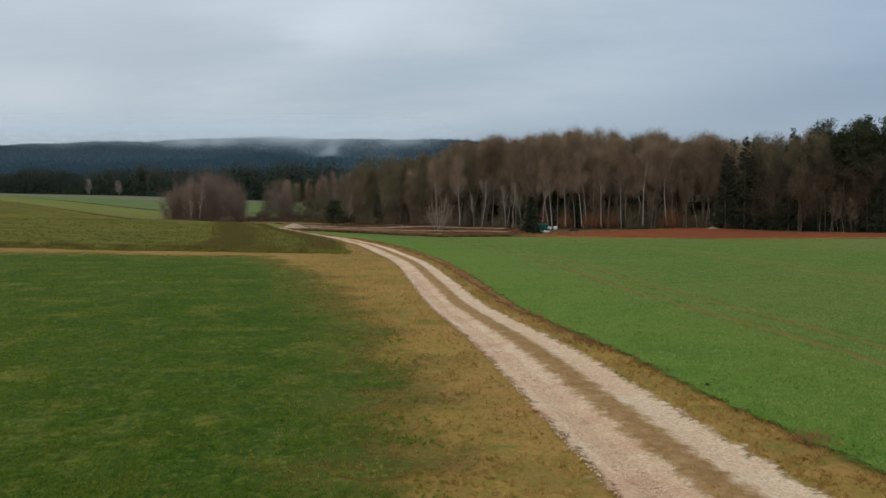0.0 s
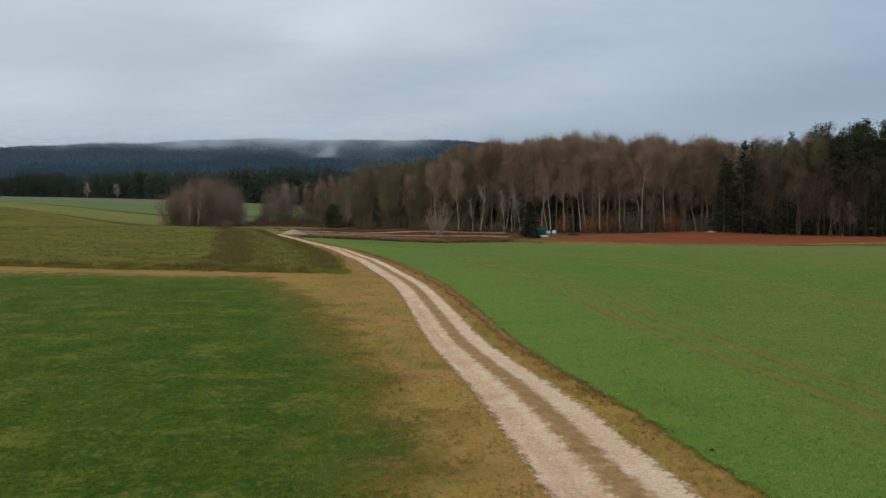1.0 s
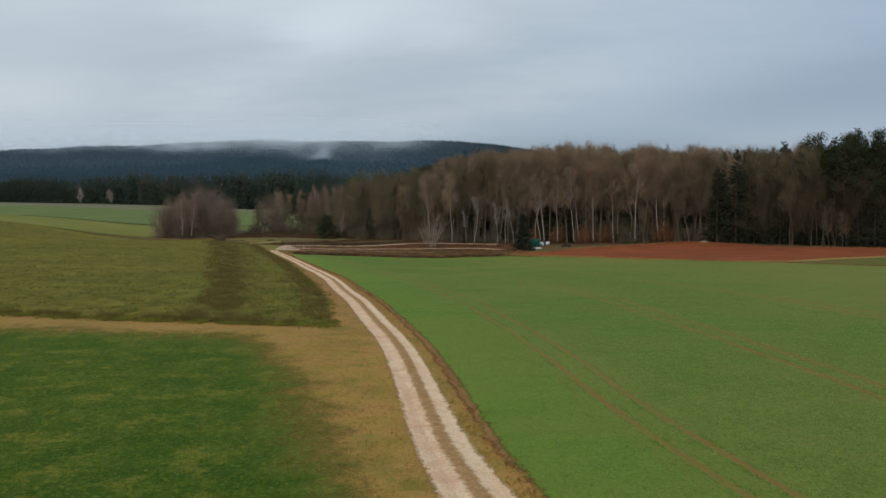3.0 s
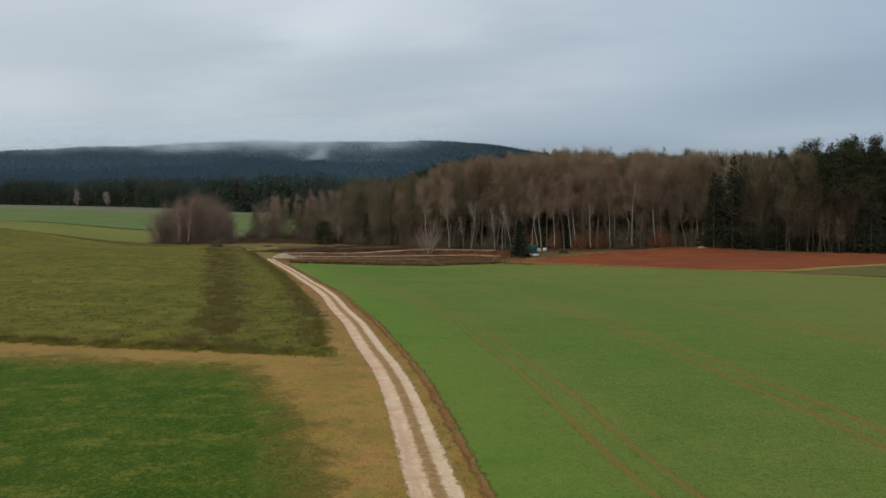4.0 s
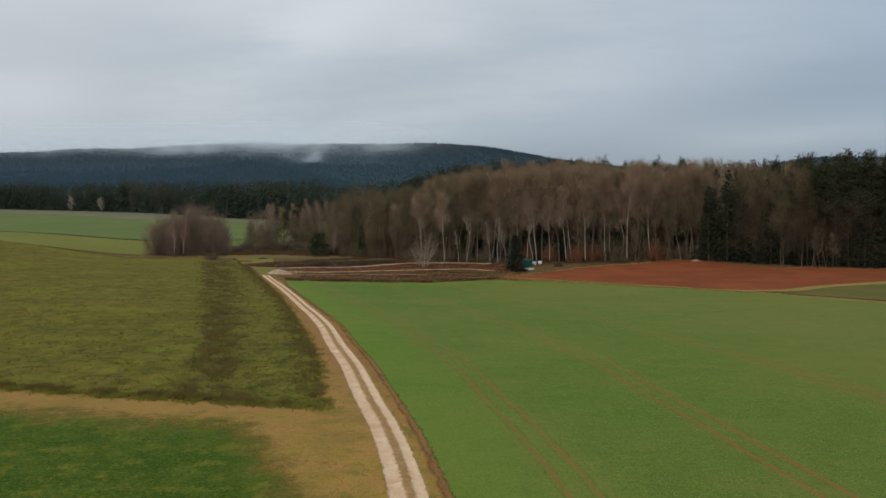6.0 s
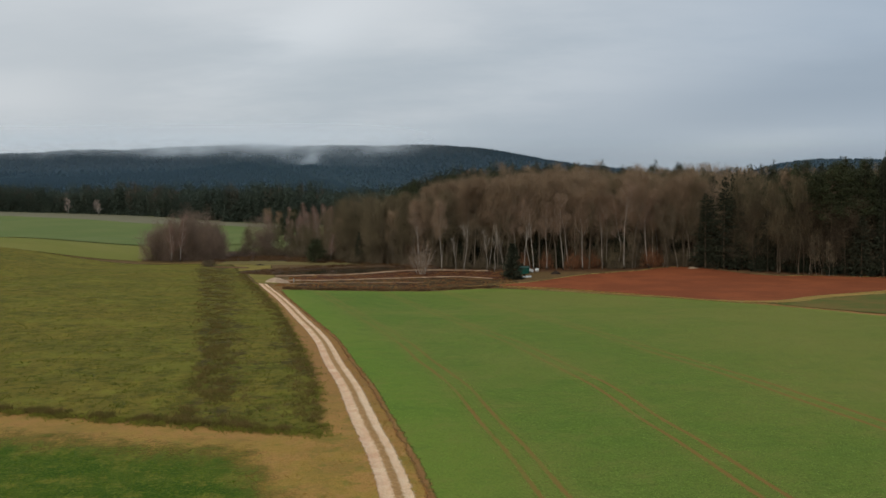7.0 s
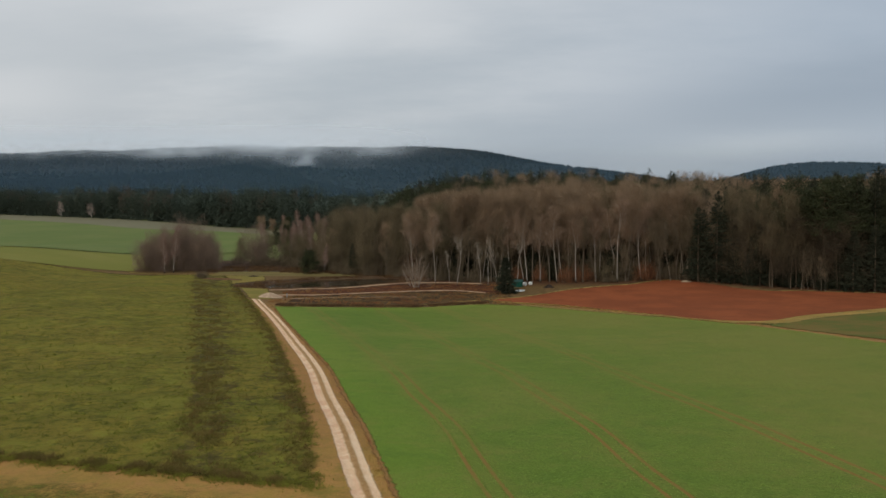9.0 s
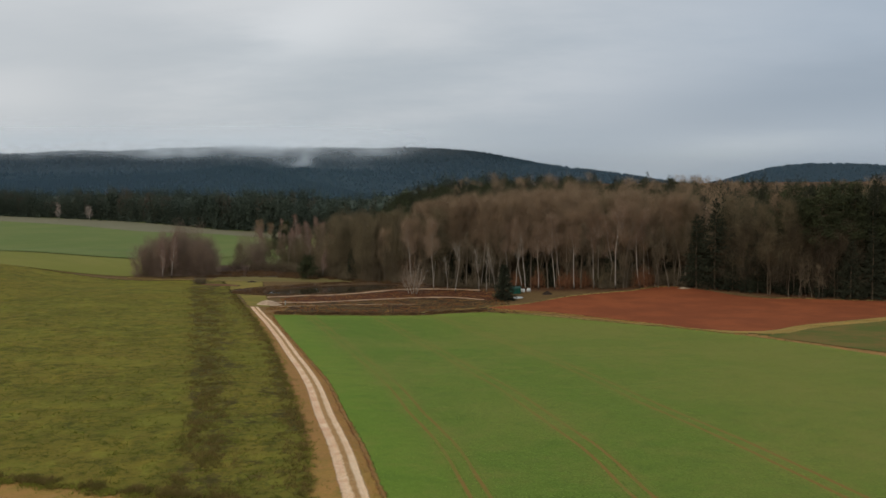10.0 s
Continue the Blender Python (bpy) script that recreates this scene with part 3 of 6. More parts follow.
put_attr(g_me, "wood", np.maximum(ss(-7, -1, GY - wood_front(GX)) * ss(-60, -40, GX), ss(-6, 2, GY - band_line(GX))))
put_attr(g_me, "olive", 0.85 * ss(185, 225, GY))
put_attr(g_me, "far", ss(300, 340, GY) * (1 - ss(-60, -40, GX)))
tagged(new("ground", g_me), "rolling farmland with dry brown winter grass", "ground", kind="structure")

road_ys = axis((-60, 4, 2.0), (4, 120, 0.5), (120, 214, 1.5))


def road_lift(X, Y):
    u = (X - mid(Y)) / half(Y) * 1.15
    return 0.03 - 0.05 * np.exp(-((np.abs(u - 0.1) - 0.75) / 0.28) ** 2) + 0.03 * np.exp(-((u - 0.1) / 0.25) ** 2) + 0.03


road = sheet("road", road_ys, lambda y: mid(y) - 1.5 * half(y), lambda y: mid(y) + 1.5 * half(y), 25, road_lift, M_ROAD,
             [("across", lambda X, Y: (X - mid(Y)) / half(Y) * 1.06)])
tagged(road, "pale gravel farm track with two wheel ruts and grassy middle", "farm track", kind="structure")

lawn_gap = curve((-60, 8, 12, 20, 25, 33, 44, 52), (4.7, 4.8, 4.7, 4.2, 4.1, 5.0, 6.2, 8.2))
lawn = sheet("grass_field", axis((-60, 3, 3.0), (3, 70, 1.0)), lambda y: 0 * y - 90, lambda y: mid(y) - 1.6, 60, 0.05, M_LAWN,
             [("edge", lambda X, Y: np.minimum((mid(Y) - lawn_gap(Y)) - X, (57.5 - 0.27 * np.minimum(X + 8, 0) - Y) * 0.6))], power=0.6)
tagged(lawn, "mown green grass field with yellowed patches", "grass field", kind="structure")

near_edge = lambda x: 63.6 - 0.32 * (x + 7.5)
meadow_right = curve((60, 67, 87, 109, 144, 184, 235), (-7.2, -8.0, -11.1, -15.7, -23.6, -33.8, -48.5))
weed_l = curve((62, 78, 104, 150, 255), (-18.0, -21.0, -27.0, -38.6, -66.0))
weed_r = curve((62, 78, 104, 150, 255), (-13.0, -16.2, -22.2, -32.0, -56.0))


def weed_amount(X, Y):
    w = (X - weed_l(Y)) / (weed_r(Y) - weed_l(Y))
    core = ss(-0.12, 0.06, w + 0.05 * np.sin(Y / 2.7 + np.sin(Y / 1.1))) * (1.0 - 0.65 * ss(0.3, 1.6, w))
    fringe = 0.85 * ss(3.2, 0.6, np.abs(X - meadow_right(Y)) - 0.4) * ss(66, 90, Y)
    front = 0.75 * np.exp(-((Y - near_edge(X) - 1.2) / 1.1) ** 2) * (0.6 + 0.4 * np.sin(X / 3.1 + np.sin(X / 1.3)))
    return np.maximum(np.maximum(core, fringe), front)


meadow = sheet("meadow", axis((58, 130, 0.8), (130, 300, 2.0)), lambda y: 0 * y - 170, lambda y: meadow_right(y) + 0.6, 150, 0.08, M_MEADOW,
               [("edge", lambda X, Y: np.minimum(np.minimum(meadow_right(Y) - X, Y - near_edge(X)), (296 + 0.0 * X - Y) * 0.5)), ("weed", weed_amount)], power=0.55)
tagged(meadow, "rough olive-green meadow with tussocks and dark weeds", "meadow", kind="structure")

TRAMS = [("tram_a", curve((10, 24, 45, 60, 79, 107, 150, 200), (9.0, 9.05, 8.9, 9.25, 10.2, 10.4, 10.8, 11.2))),
         ("tram_b", curve((10, 38, 52, 64, 75, 87, 103, 124, 150, 200), (21.6, 21.5, 21.4, 21.9, 22.9, 23.5, 24.2, 24.6, 26.0, 27.5))),
         ("tram_c", curve((10, 40, 65, 92, 110, 137, 200), (36.0, 37.0, 37.9, 38.0, 38.4, 40.5, 43.0)))]
crop = sheet("crop_field", axis((-60, 2, 3.0), (2, 130, 1.0), (130, 222, 1.5)), lambda y: crop_left(y) - 0.8, lambda y: 0 * y + 110, 80, 0.07, M_CROP,
             [("edge", lambda X, Y: np.minimum(X - crop_left(Y), (crop_far(X) - Y) * 0.9)), ("across", lambda X, Y: X - mid(Y))]
             + [(n, lambda X, Y, c=c: X - mid(Y) - c(Y)) for n, c in TRAMS], power=1.5)
tagged(crop, "young green winter cereal field with wheel lines", "crop field", kind="structure")

verge = sheet("rusty_verge", axis((-60, 6, 3.0), (6, 195, 1.0)), lambda y: crop_left(y) - 1.1, lambda y: crop_left(y) + 0.7, 8, 0.055, M_REDVERGE,
              [("edge", lambda X, Y: np.minimum(X - (crop_left(Y) - 0.40), crop_left(Y) + 0.22 - X) - 0.9 * ss(34, 18, Y))])
tagged(verge, "narrow strip of reddish withered weeds beside the crop", "verge", kind="structure")


def region(name, x0, x1, y0, y1, step, lift, mat, inside, label, category):
    """A parcel of land whose outline is where inside(x, y) falls to 0 metres."""
    xs, ys = np.arange(x0, x1 + step, step), np.arange(y0, y1 + step, step)
    X, Y = np.meshgrid(xs, ys)
    E = inside(X, Y)
    ids = -np.ones(X.size, int)
    f = grid_faces(len(ys), len(xs))
    f = f[(E.ravel()[f] > -3.0 * max(1, step)).any(1)]
    used = np.unique(f)
    ids[used] = np.arange(len(used))
    P = np.stack([X, Y, land(X, Y) + lift], 2).reshape(-1, 3)[used]
    me = big_mesh(name, P, ids[f], mat)
    put_attr(me, "edge", E.ravel()[used])
    return tagged(new(name, me), label, category, kind="structure")


soil_top = curve((20, 28, 45, 62, 86, 91, 108, 127, 180), (226, 230.5, 247.5, 257, 260.5, 246, 235, 227, 208))
soil_low = curve((20, 36, 49, 63, 67, 83, 106, 180), (222, 210, 192, 172, 170.5, 181, 193, 240))
region("ploughed_field", 18, 190, 160, 270, 2.5, 0.12, M_SOIL, lambda X, Y: np.minimum(soil_top(X) - Y, Y - soil_low(X)),
       "bare red-brown ploughed field below the wood", "ploughed field")
region("side_field", 64, 190, 110, 200, 2.5, 0.10, M_FIELD_SIDE,
       lambda X, Y: np.minimum(soil_low(X) - 5 - Y, (X - 68) * 0.9 + (Y - 160) * 0.34),
       "thin green crop field with bare reddish patches", "crop field")
region("straw_strip", -34, 190, 100, 270, 1.5, 0.14, M_STRAWEDGE,
       lambda X, Y: np.maximum(np.minimum(np.minimum(soil_low(X) + 0.5 - Y, Y - soil_low(X) + 1.6 + 4.0 * ss(56, 74, X)), X - 18), np.maximum(0.5 + 0.9 * ss(14, 32, X) - np.abs(Y - crop_far(X) - 0.6 - 0.9 * ss(14, 32, X)), np.minimum(0.8 - np.abs(Y - soil_top(X) - 0.4), 100 - np.abs(X - 100)))),
       "strip of yellow grass between two fields", "field margin")

region("yellow_field", -330, -100, 200, 400, 5, 0.15, M_FIELD_YELLOW, lambda X, Y: np.minimum(Y - 299 - 0.35 * (X + 118), 356 + 0.6 * (X + 118) - Y),
       "yellow-green pasture beyond the meadow", "pasture")
region("far_field", -460, -60, 250, 760, 8, 0.25, M_FIELD_GREEN, lambda X, Y: np.minimum(np.minimum(Y - 359 - 0.6 * (X + 118), np.minimum(far_line(X), band_line(X) - 38) - Y), Y - 300),
       "smooth green winter field on the slope", "crop field")
region("stubble_field", -620, -60, 480, 1000, 10, 0.2, M_FIELD_GREY, lambda X, Y: np.minimum(band_line(X) - 1 - Y, Y - np.minimum(far_line(X), band_line(X) - 38) + 5),
       "pale grey stubble field below the far wood", "stubble field")

# ---------------------------------------------------------------- tree builders
rng = np.random.default_rng(7)


class Pile:
    """Collects triangles for one mesh."""

    def __init__(self):
        self.v, self.f, self.n = [], [], 0

    def add(self, v, f):
        v, f = np.asarray(v, float), np.asarray(f, int)
        self.v.append(v)
        self.f.append(f + self.n)
        self.n += len(v)

    def mesh(self, name, mat, smooth=False):
        return big_mesh(name, np.concatenate(self.v), np.concatenate(self.f), mat, smooth)

    def arrays(self):
        return np.concatenate(self.v), np.concatenate(self.f)


def tube(pile, pts, radii, sides=5):
    """A tapered round stem along a line of points."""
    pts = np.asarray(pts, float)
    d = np.gradient(pts, axis=0)
    d /= np.linalg.norm(d, axis=1, keepdims=True) + 1e-9
    ref = np.array([1.0, 0.13, 0.07]) if abs(d[0][0]) < 0.9 else np.array([0.1, 1.0, 0.0])
    a = np.cross(d, ref)
    a /= np.linalg.norm(a, axis=1, keepdims=True) + 1e-9
    b = np.cross(d, a)
    ang = np.arange(sides) * 2 * math.pi / sides
    ring = pts[:, None, :] + np.asarray(radii)[:, None, None] * (np.cos(ang)[None, :, None] * a[:, None, :] + np.sin(ang)[None, :, None] * b[:, None, :])
    f = []
    for i in range(len(pts) - 1):
        for j in range(sides):
            k = (j + 1) % sides
            p, q, r, s = i * sides + j, i * sides + k, (i + 1) * sides + k, (i + 1) * sides + j
            f += [(p, q, r), (p, r, s)]
    pile.add(ring.reshape(-1, 3), f)


def blades(pile, roots, ways, length, width, r):
    """Many narrow blades (one triangle each): twigs, needles, grass."""
    n = len(roots)
    ways = ways / (np.linalg.norm(ways, axis=1, keepdims=True) + 1e-9)
    side = np.cross(ways, r.normal(size=(n, 3)))
    side /= np.linalg.norm(side, axis=1, keepdims=True) + 1e-9
    length = np.broadcast_to(length, n)[:, None]
    width = np.broadcast_to(width, n)[:, None]
    v = np.stack([roots - side * width / 2, roots + side * width / 2, roots + ways * length], 1).reshape(-1, 3)
    pile.add(v, np.arange(3 * n).reshape(-1, 3))


def bend(r, start, way, length, steps, wobble, lift):
    """A crooked line that grows from start along way and turns upwards by lift."""
    pts = [np.array(start, float)]
    d = np.array(way, float)
    for _ in range(steps):
        d = d + r.normal(size=3) * wobble + np.array([0, 0, lift])
        d /= np.linalg.norm(d)
        pts.append(pts[-1] + d * length / steps)
    return np.array(pts)


def bare_tree(name, seed, high, spread, clear, twig_n, stem_mat, twig_mat, label, category, lean=0.0, limbs=16, thick=0.013, twig_w=0.05, narrow=0.5, wobble=0.05, fork=0.0, jitter=0.5, rise_up=0.35, limb_k=0.42):
    """A leafless broadleaf: crooked trunk, forked in some, with limbs, and a crown of fine twigs."""
    r = np.random.default_rng(seed)
    root = thing(name, (0, 0, 0), 0, label, category)
    wood, twigs = Pile(), Pile()
    trunk = bend(r, (0, 0, -0.3), (lean, r.normal() * 0.05, 1), high * 0.93, 10, wobble, 0.03)
    rad = np.linspace(high * thick, high * thick * 0.12, 11)
    rad[0] *= 1.35
    tube(wood, trunk, rad, 7)
    axes = [(trunk, rad, clear)]
    if fork:
        j = int(fork * 10)
        way = np.array([r.choice((-1, 1)) * 0.35, r.normal() * 0.25, 1.0])
        stem = bend(r, trunk[j], way, high * 0.93 * (1 - fork) * 0.9, 10, wobble, 0.05)
        frad = np.linspace(rad[j] * 0.8, rad[j] * 0.15, 11)
        tube(wood, stem, frad, 6)
        axes.append((stem, frad, 0.15))
    tips, dirs = [], []
    for i in range(limbs):
        line, lrad, low = axes[i % len(axes)]
        k = low + (0.97 - low) * (i + r.random()) / limbs
        j = min(int(k * 10), 9)
        p = line[j] + (line[j + 1] - line[j]) * (k * 10 - j)
        az = r.random() * 2 * math.pi
        up_k = (k - low) / (1 - low)
        ln = spread * (1.05 - 0.65 * up_k) * (0.7 + 0.5 * r.random())
        limb = bend(r, p, (math.cos(az), math.sin(az), narrow + 0.5 * up_k * (1 - low)), ln, 5, 0.16, 0.10)
        lr = max(lrad[j] * limb_k, 0.02)
        tube(wood, limb, np.linspace(lr, lr * 0.2, 6), 4)
        for q in range(2, 6):
            for _ in range(2):
                w = limb[min(q, 5)] - limb[q - 1]
                w = w / np.linalg.norm(w) + r.normal(size=3) * 0.6 + np.array([0, 0, 0.35])
                bl = bend(r, limb[q], w, ln * 0.42 * (0.6 + 0.6 * r.random()), 3, 0.2, 0.12)
                blades(wood, bl[:-1], np.diff(bl, axis=0), ln * 0.2, max(lr * 0.5, 0.04), r)
                tips.append(bl[1:])
                dirs.append(np.diff(bl, axis=0))
    tips, dirs = np.concatenate(tips), np.concatenate(dirs)
    pick = r.integers(0, len(tips), twig_n)
    d = dirs[pick] / (np.linalg.norm(dirs[pick], axis=1, keepdims=True) + 1e-9) + r.normal(size=(twig_n, 3)) * jitter + np.array([0, 0, rise_up])
    start = tips[pick] + r.normal(size=(twig_n, 3)) * spread * 0.15
    blades(twigs, start, d, r.uniform(0.5, 1.3, twig_n) * (high / 24) ** 0.5, twig_w * 1.1, r)
    part("trunk", wood.mesh("trunk", stem_mat, True), root)
    part("crown", twigs.mesh("crown", twig_mat), root)
    return root


def spruce_arrays(r, high, wide, levels, per, sub):
    """Needled boughs of a spruce in drooping whorls."""
    p = Pile()
    for i in range(levels):
        k = (i + 0.6 * r.random()) / levels
        z = high * (0.06 + 0.93 * k)
        reach = wide * (1 - k) ** 0.8 * (0.8 + 0.35 * r.random()) + 0.45
        for j in range(per):
            az = r.random() * 2 * math.pi
            out = np.array([math.cos(az), math.sin(az), 0])
            ln = reach * (0.7 + 0.5 * r.random())
            droop = -0.32 + 0.5 * k
            t = r.random(sub) ** 0.7
            zj = z + r.normal() * high * 0.022
            pts = np.array([0, 0, min(zj, high * 0.985)]) + out * (t * ln)[:, None] + np.array([0, 0, 1.0]) * (droop * t * ln + 0.12 * ln * t * t)[:, None]
            ways = out + r.normal(size=(sub, 3)) * 0.55 + np.array([0, 0, -0.25 + 0.3 * k])
            blades(p, pts, ways, r.uniform(0.5, 1.0, sub) * (0.35 + 0.26 * ln), r.uniform(0.2, 0.38, sub) * (0.5 + 0.12 * ln), r)
    return p


def spruce(name, seed, high, wide, label, levels=30, per=9, sub=7):
    r = np.random.default_rng(seed)
    root = thing(name, (0, 0, 0), 0, label, "spruce tree")
    stem = Pile()
    tube(stem, bend(r, (0, 0, -0.3), (0, 0, 1), high, 8, 0.008, 0.02), np.linspace(high * 0.012, 0.02, 9), 7)
    part("trunk", stem.mesh("trunk", M_BARK, True), root)
    part("crown", spruce_arrays(r, high, wide, levels, per, sub).mesh("crown", M_SPRUCE), root)
    return root


def pine_arrays(r, high, wide, clumps, per, base=0.55):
    p, stem = Pile(), Pile()
    trunk = bend(r, (0, 0, -0.3), (0, 0, 1), high * 0.96, 8, 0.02, 0.02)
    tube(stem, trunk, np.linspace(high * 0.0085, 0.05, 9), 6)
    for _ in range(clumps):
        k = base + (1 - base) * r.random()
        j = min(int(k * 8), 7)
        c = trunk[j] + (trunk[j + 1] - trunk[j]) * (k * 8 - j)
        az, rr = r.random() * 2 * math.pi, wide * (0.25 + 0.75 * r.random()) * (1.15 - 0.75 * (k - base) / (1 - base))
        e = c + np.array([math.cos(az) * rr, math.sin(az) * rr, 0.25 * rr + r.normal() * 0.4])
        tube(stem, np.array([c, (c + e) / 2 + [0, 0, -0.15], e]), [0.09, 0.06, 0.02], 3)
        pts = e + r.normal(size=(per, 3)) * np.array([0.75, 0.75, 0.42])
        blades(p, pts, r.normal(size=(per, 3)) + np.array([0, 0, 0.5]), r.uniform(0.4, 0.8, per), r.uniform(0.12, 0.26, per), r)
    return p, stem


def pine(name, seed, high, wide, label, clumps=46, per=42, base=0.5):
    r = np.random.default_rng(seed)
    root = thing(name, (0, 0, 0), 0, label, "pine tree")
    p, stem = pine_arrays(r, high, wide, clumps, per, base)
    part("trunk", stem.mesh("trunk", M_BARK, True), root)
    part("crown", p.mesh("crown", M_PINE), root)
    return root


def shrub(name, seed, high, wide, stems, twig_n, stem_mat, twig_mat, label, category="shrub", twig_w=0.045):
    """A many-stemmed leafless bush with a round outline."""
    r = np.random.default_rng(seed)
    root = thing(name, (0, 0, 0), 0, label, category)
    wood, twigs = Pile(), Pile()
    tips, dirs = [], []
    for i in range(stems):
        az, out = r.random() * 2 * math.pi, r.random() ** 0.6
        way = (math.cos(az) * out * wide / high * 1.1, math.sin(az) * out * wide / high * 1.1, 1.0)
        ln = high * (1.0 - 0.25 * out * out) * (0.60 + 0.27 * r.random())
        st = bend(r, (math.cos(az) * out * wide * 0.25, math.sin(az) * out * wide * 0.25, -0.2), way, ln, 7, 0.13, 0.0)
        tube(wood, st, np.linspace((0.009 if stem_mat is M_TWIG_GREY else 0.011) * high ** 0.8, 0.012, 8), 4)
        for q in range(2, 7):
            for _ in range(3):
                bl = bend(r, st[q], np.array(way) * 0.5 + r.normal(size=3) * 0.6, ln * 0.22, 3, 0.2, 0.08)
                blades(wood, bl[:-1], np.diff(bl, axis=0), ln * 0.1, 0.05, r)
                tips.append(bl)
                dirs.append(np.gradient(bl, axis=0))
    tips, dirs = np.concatenate(tips), np.concatenate(dirs)
    pick = r.integers(0, len(tips), twig_n)
    d = dirs[pick] / (np.linalg.norm(dirs[pick], axis=1, keepdims=True) + 1e-9) + r.normal(size=(twig_n, 3)) * 0.8 + np.array([0, 0, 0.2])
    blades(twigs, tips[pick] + r.normal(size=(twig_n, 3)) * 0.25, d, r.uniform(0.4, 1.1, twig_n), twig_w, r)
    # fine outer twigs that round the bush off
    n = int(twig_n * 1.3)
    v = r.normal(size=(n, 3))
    v /= np.linalg.norm(v, axis=1, keepdims=True)
    v[:, 2] = np.abs(v[:, 2])
    lump = 1 + 0.24 * np.sin(v[:, 0] * 5 + seed) * np.sin(v[:, 1] * 4 + seed * 2) + 0.1 * np.sin(v[:, 2] * 9 + seed)
    q = v * (lump * (0.3 + 0.66 * r.random(n) ** 0.6))[:, None] * np.array([wide, wide, high * 0.92])
    blades(twigs, q, v + np.array([0, 0, 0.5]) + r.normal(size=(n, 3)) * 0.5, r.uniform(0.4, 1.0, n), twig_w, r)
    part("stem", wood.mesh("stem", stem_mat, True), root)
    part("crown", twigs.mesh("crown", twig_mat), root)
    return root


# one of each look; the first copy stands in the wood as well
BIRCHES = [bare_tree("birch_tree", 11 + i, h, s, c, 4200, M_BIRCH, M_TWIG_PINK, "tall leafless birch with white trunk at the wood's edge", "birch tree", lean=l, limbs=20, thick=0.0052, narrow=0.9, twig_w=0.042, wobble=0.075, fork=k, limb_k=0.34)
           for i, (h, s, c, l, k) in enumerate(((28, 4.4, 0.48, 0.02, 0.55), (26, 4.2, 0.44, -0.05, 0.0), (27, 4.4, 0.46, 0.10, 0.6), (24, 3.8, 0.40, -0.12, 0.0), (29, 4.6, 0.50, 0.0, 0.65)))]
BROADS = [bare_tree("bare_tree", 31 + i, h, s, c, 6400, b, m, "leafless broadleaf tree with dense brown twigs", "tree", limbs=26, thick=0.0066, narrow=0.9, twig_w=0.046, fork=k, jitter=0.42, rise_up=0.5)
          for i, (h, s, c, b, m, k) in enumerate(((29, 5.0, 0.36, M_BARK_PALE, M_TWIG, 0.5), (27, 5.2, 0.24, M_BARK, M_TWIG_GREY, 0.0), (30, 5.2, 0.40, M_BARK_PALE, M_TWIG, 0.6), (25, 5.0, 0.28, M_BARK, M_TWIG, 0.4), (20, 7.0, 0.08, M_BARK, M_TWIG_GREY, 0.0)))]
DUSKY = [bare_tree("dusky_tree", 151 + i, h, s, c, 6000, M_BARK, M_TWIG_DUSK, "leafless tree with dark dusky twigs before conifers", "tree", limbs=30, thick=0.007, narrow=0.5, twig_w=0.05)
         for i, (h, s, c) in enumerate(((23, 5.6, 0.12), (18, 5.6, 0.08)))]
SPRUCES = [spruce("spruce_tree", 51 + i, h, w, "tall dark green spruce in the wood", 40, 11, 11) for i, (h, w) in enumerate(((29, 5.2), (27, 4.6), (31, 5.0), (22, 4.4)))]
PINES = [pine("pine_tree", 61 + i, h, w, "pine with bare trunk and dark green crown", 70, 60) for i, (h, w) in enumerate(((27, 4.4), (25, 4.2), (28, 4.8)))]
YOUNG = [bare_tree("young_birch", 101 + i, h, s, c, 3000, M_BIRCH, M_TWIG_ROSE, "slender leafless young birch with reddish twigs", "birch tree", limbs=24, thick=0.0065, narrow=1.5, twig_w=0.036, wobble=0.04)
         for i, (h, s, c) in enumerate(((15, 2.6, 0.16), (17, 2.8, 0.2), (13, 2.6, 0.14)))]
STEMS = [bare_tree("young_birch", 131 + i, h, s, c, 420, M_BIRCH, M_TWIG_DARK, "thin white-stemmed young birch with few twigs", "birch tree", limbs=13, thick=0.0062, narrow=1.9, twig_w=0.034, wobble=0.06, lean=l, fork=k, limb_k=0.22)
         for i, (h, s, c, l, k) in enumerate(((17, 3.2, 0.50, 0.02, 0.7), (15, 3.0, 0.45, -0.03, 0.0), (18, 3.2, 0.50, 0.03, 0.0)))]
POLES = [bare_tree("slender_tree", 141 + i, h, s, c, 1900, b, M_TWIG_DARK, "slender leafless young tree in the shade of the wood", "tree", limbs=14, thick=0.0055, narrow=1.2, twig_w=0.04, wobble=0.07, lean=l)
         for i, (h, s, c, b, l) in enumerate(((19, 2.4, 0.35, M_BARK_PALE, 0.03), (15, 2.6, 0.25, M_BARK_PALE, -0.04), (22, 2.4, 0.45, M_BARK, 0.0), (12, 2.8, 0.15, M_BARK, 0.06)))]
SHRUBS = [shrub("bare_shrub", 71 + i, h, w, n, 2000, M_TWIG_GREY, m, "leafless brown shrub at the wood's edge") for i, (h, w, n, m) in enumerate(((7, 4.8, 16, M_TWIG_DARK), (5, 4.4, 16, M_TWIG_DARK), (9, 5.8, 20, M_TWIG_GREY)))]
WILLOWS = [shrub("willow_bush", 171 + i, h, w, n, 8000, M_TWIG_GREY, M_TWIG_WILLOW, "leafless brown willow bush in a dense clump by the meadow", "willow bush", 0.05) for i, (h, w, n) in enumerate(((15.5, 7.4, 30), (13.5, 7.0, 28)))]
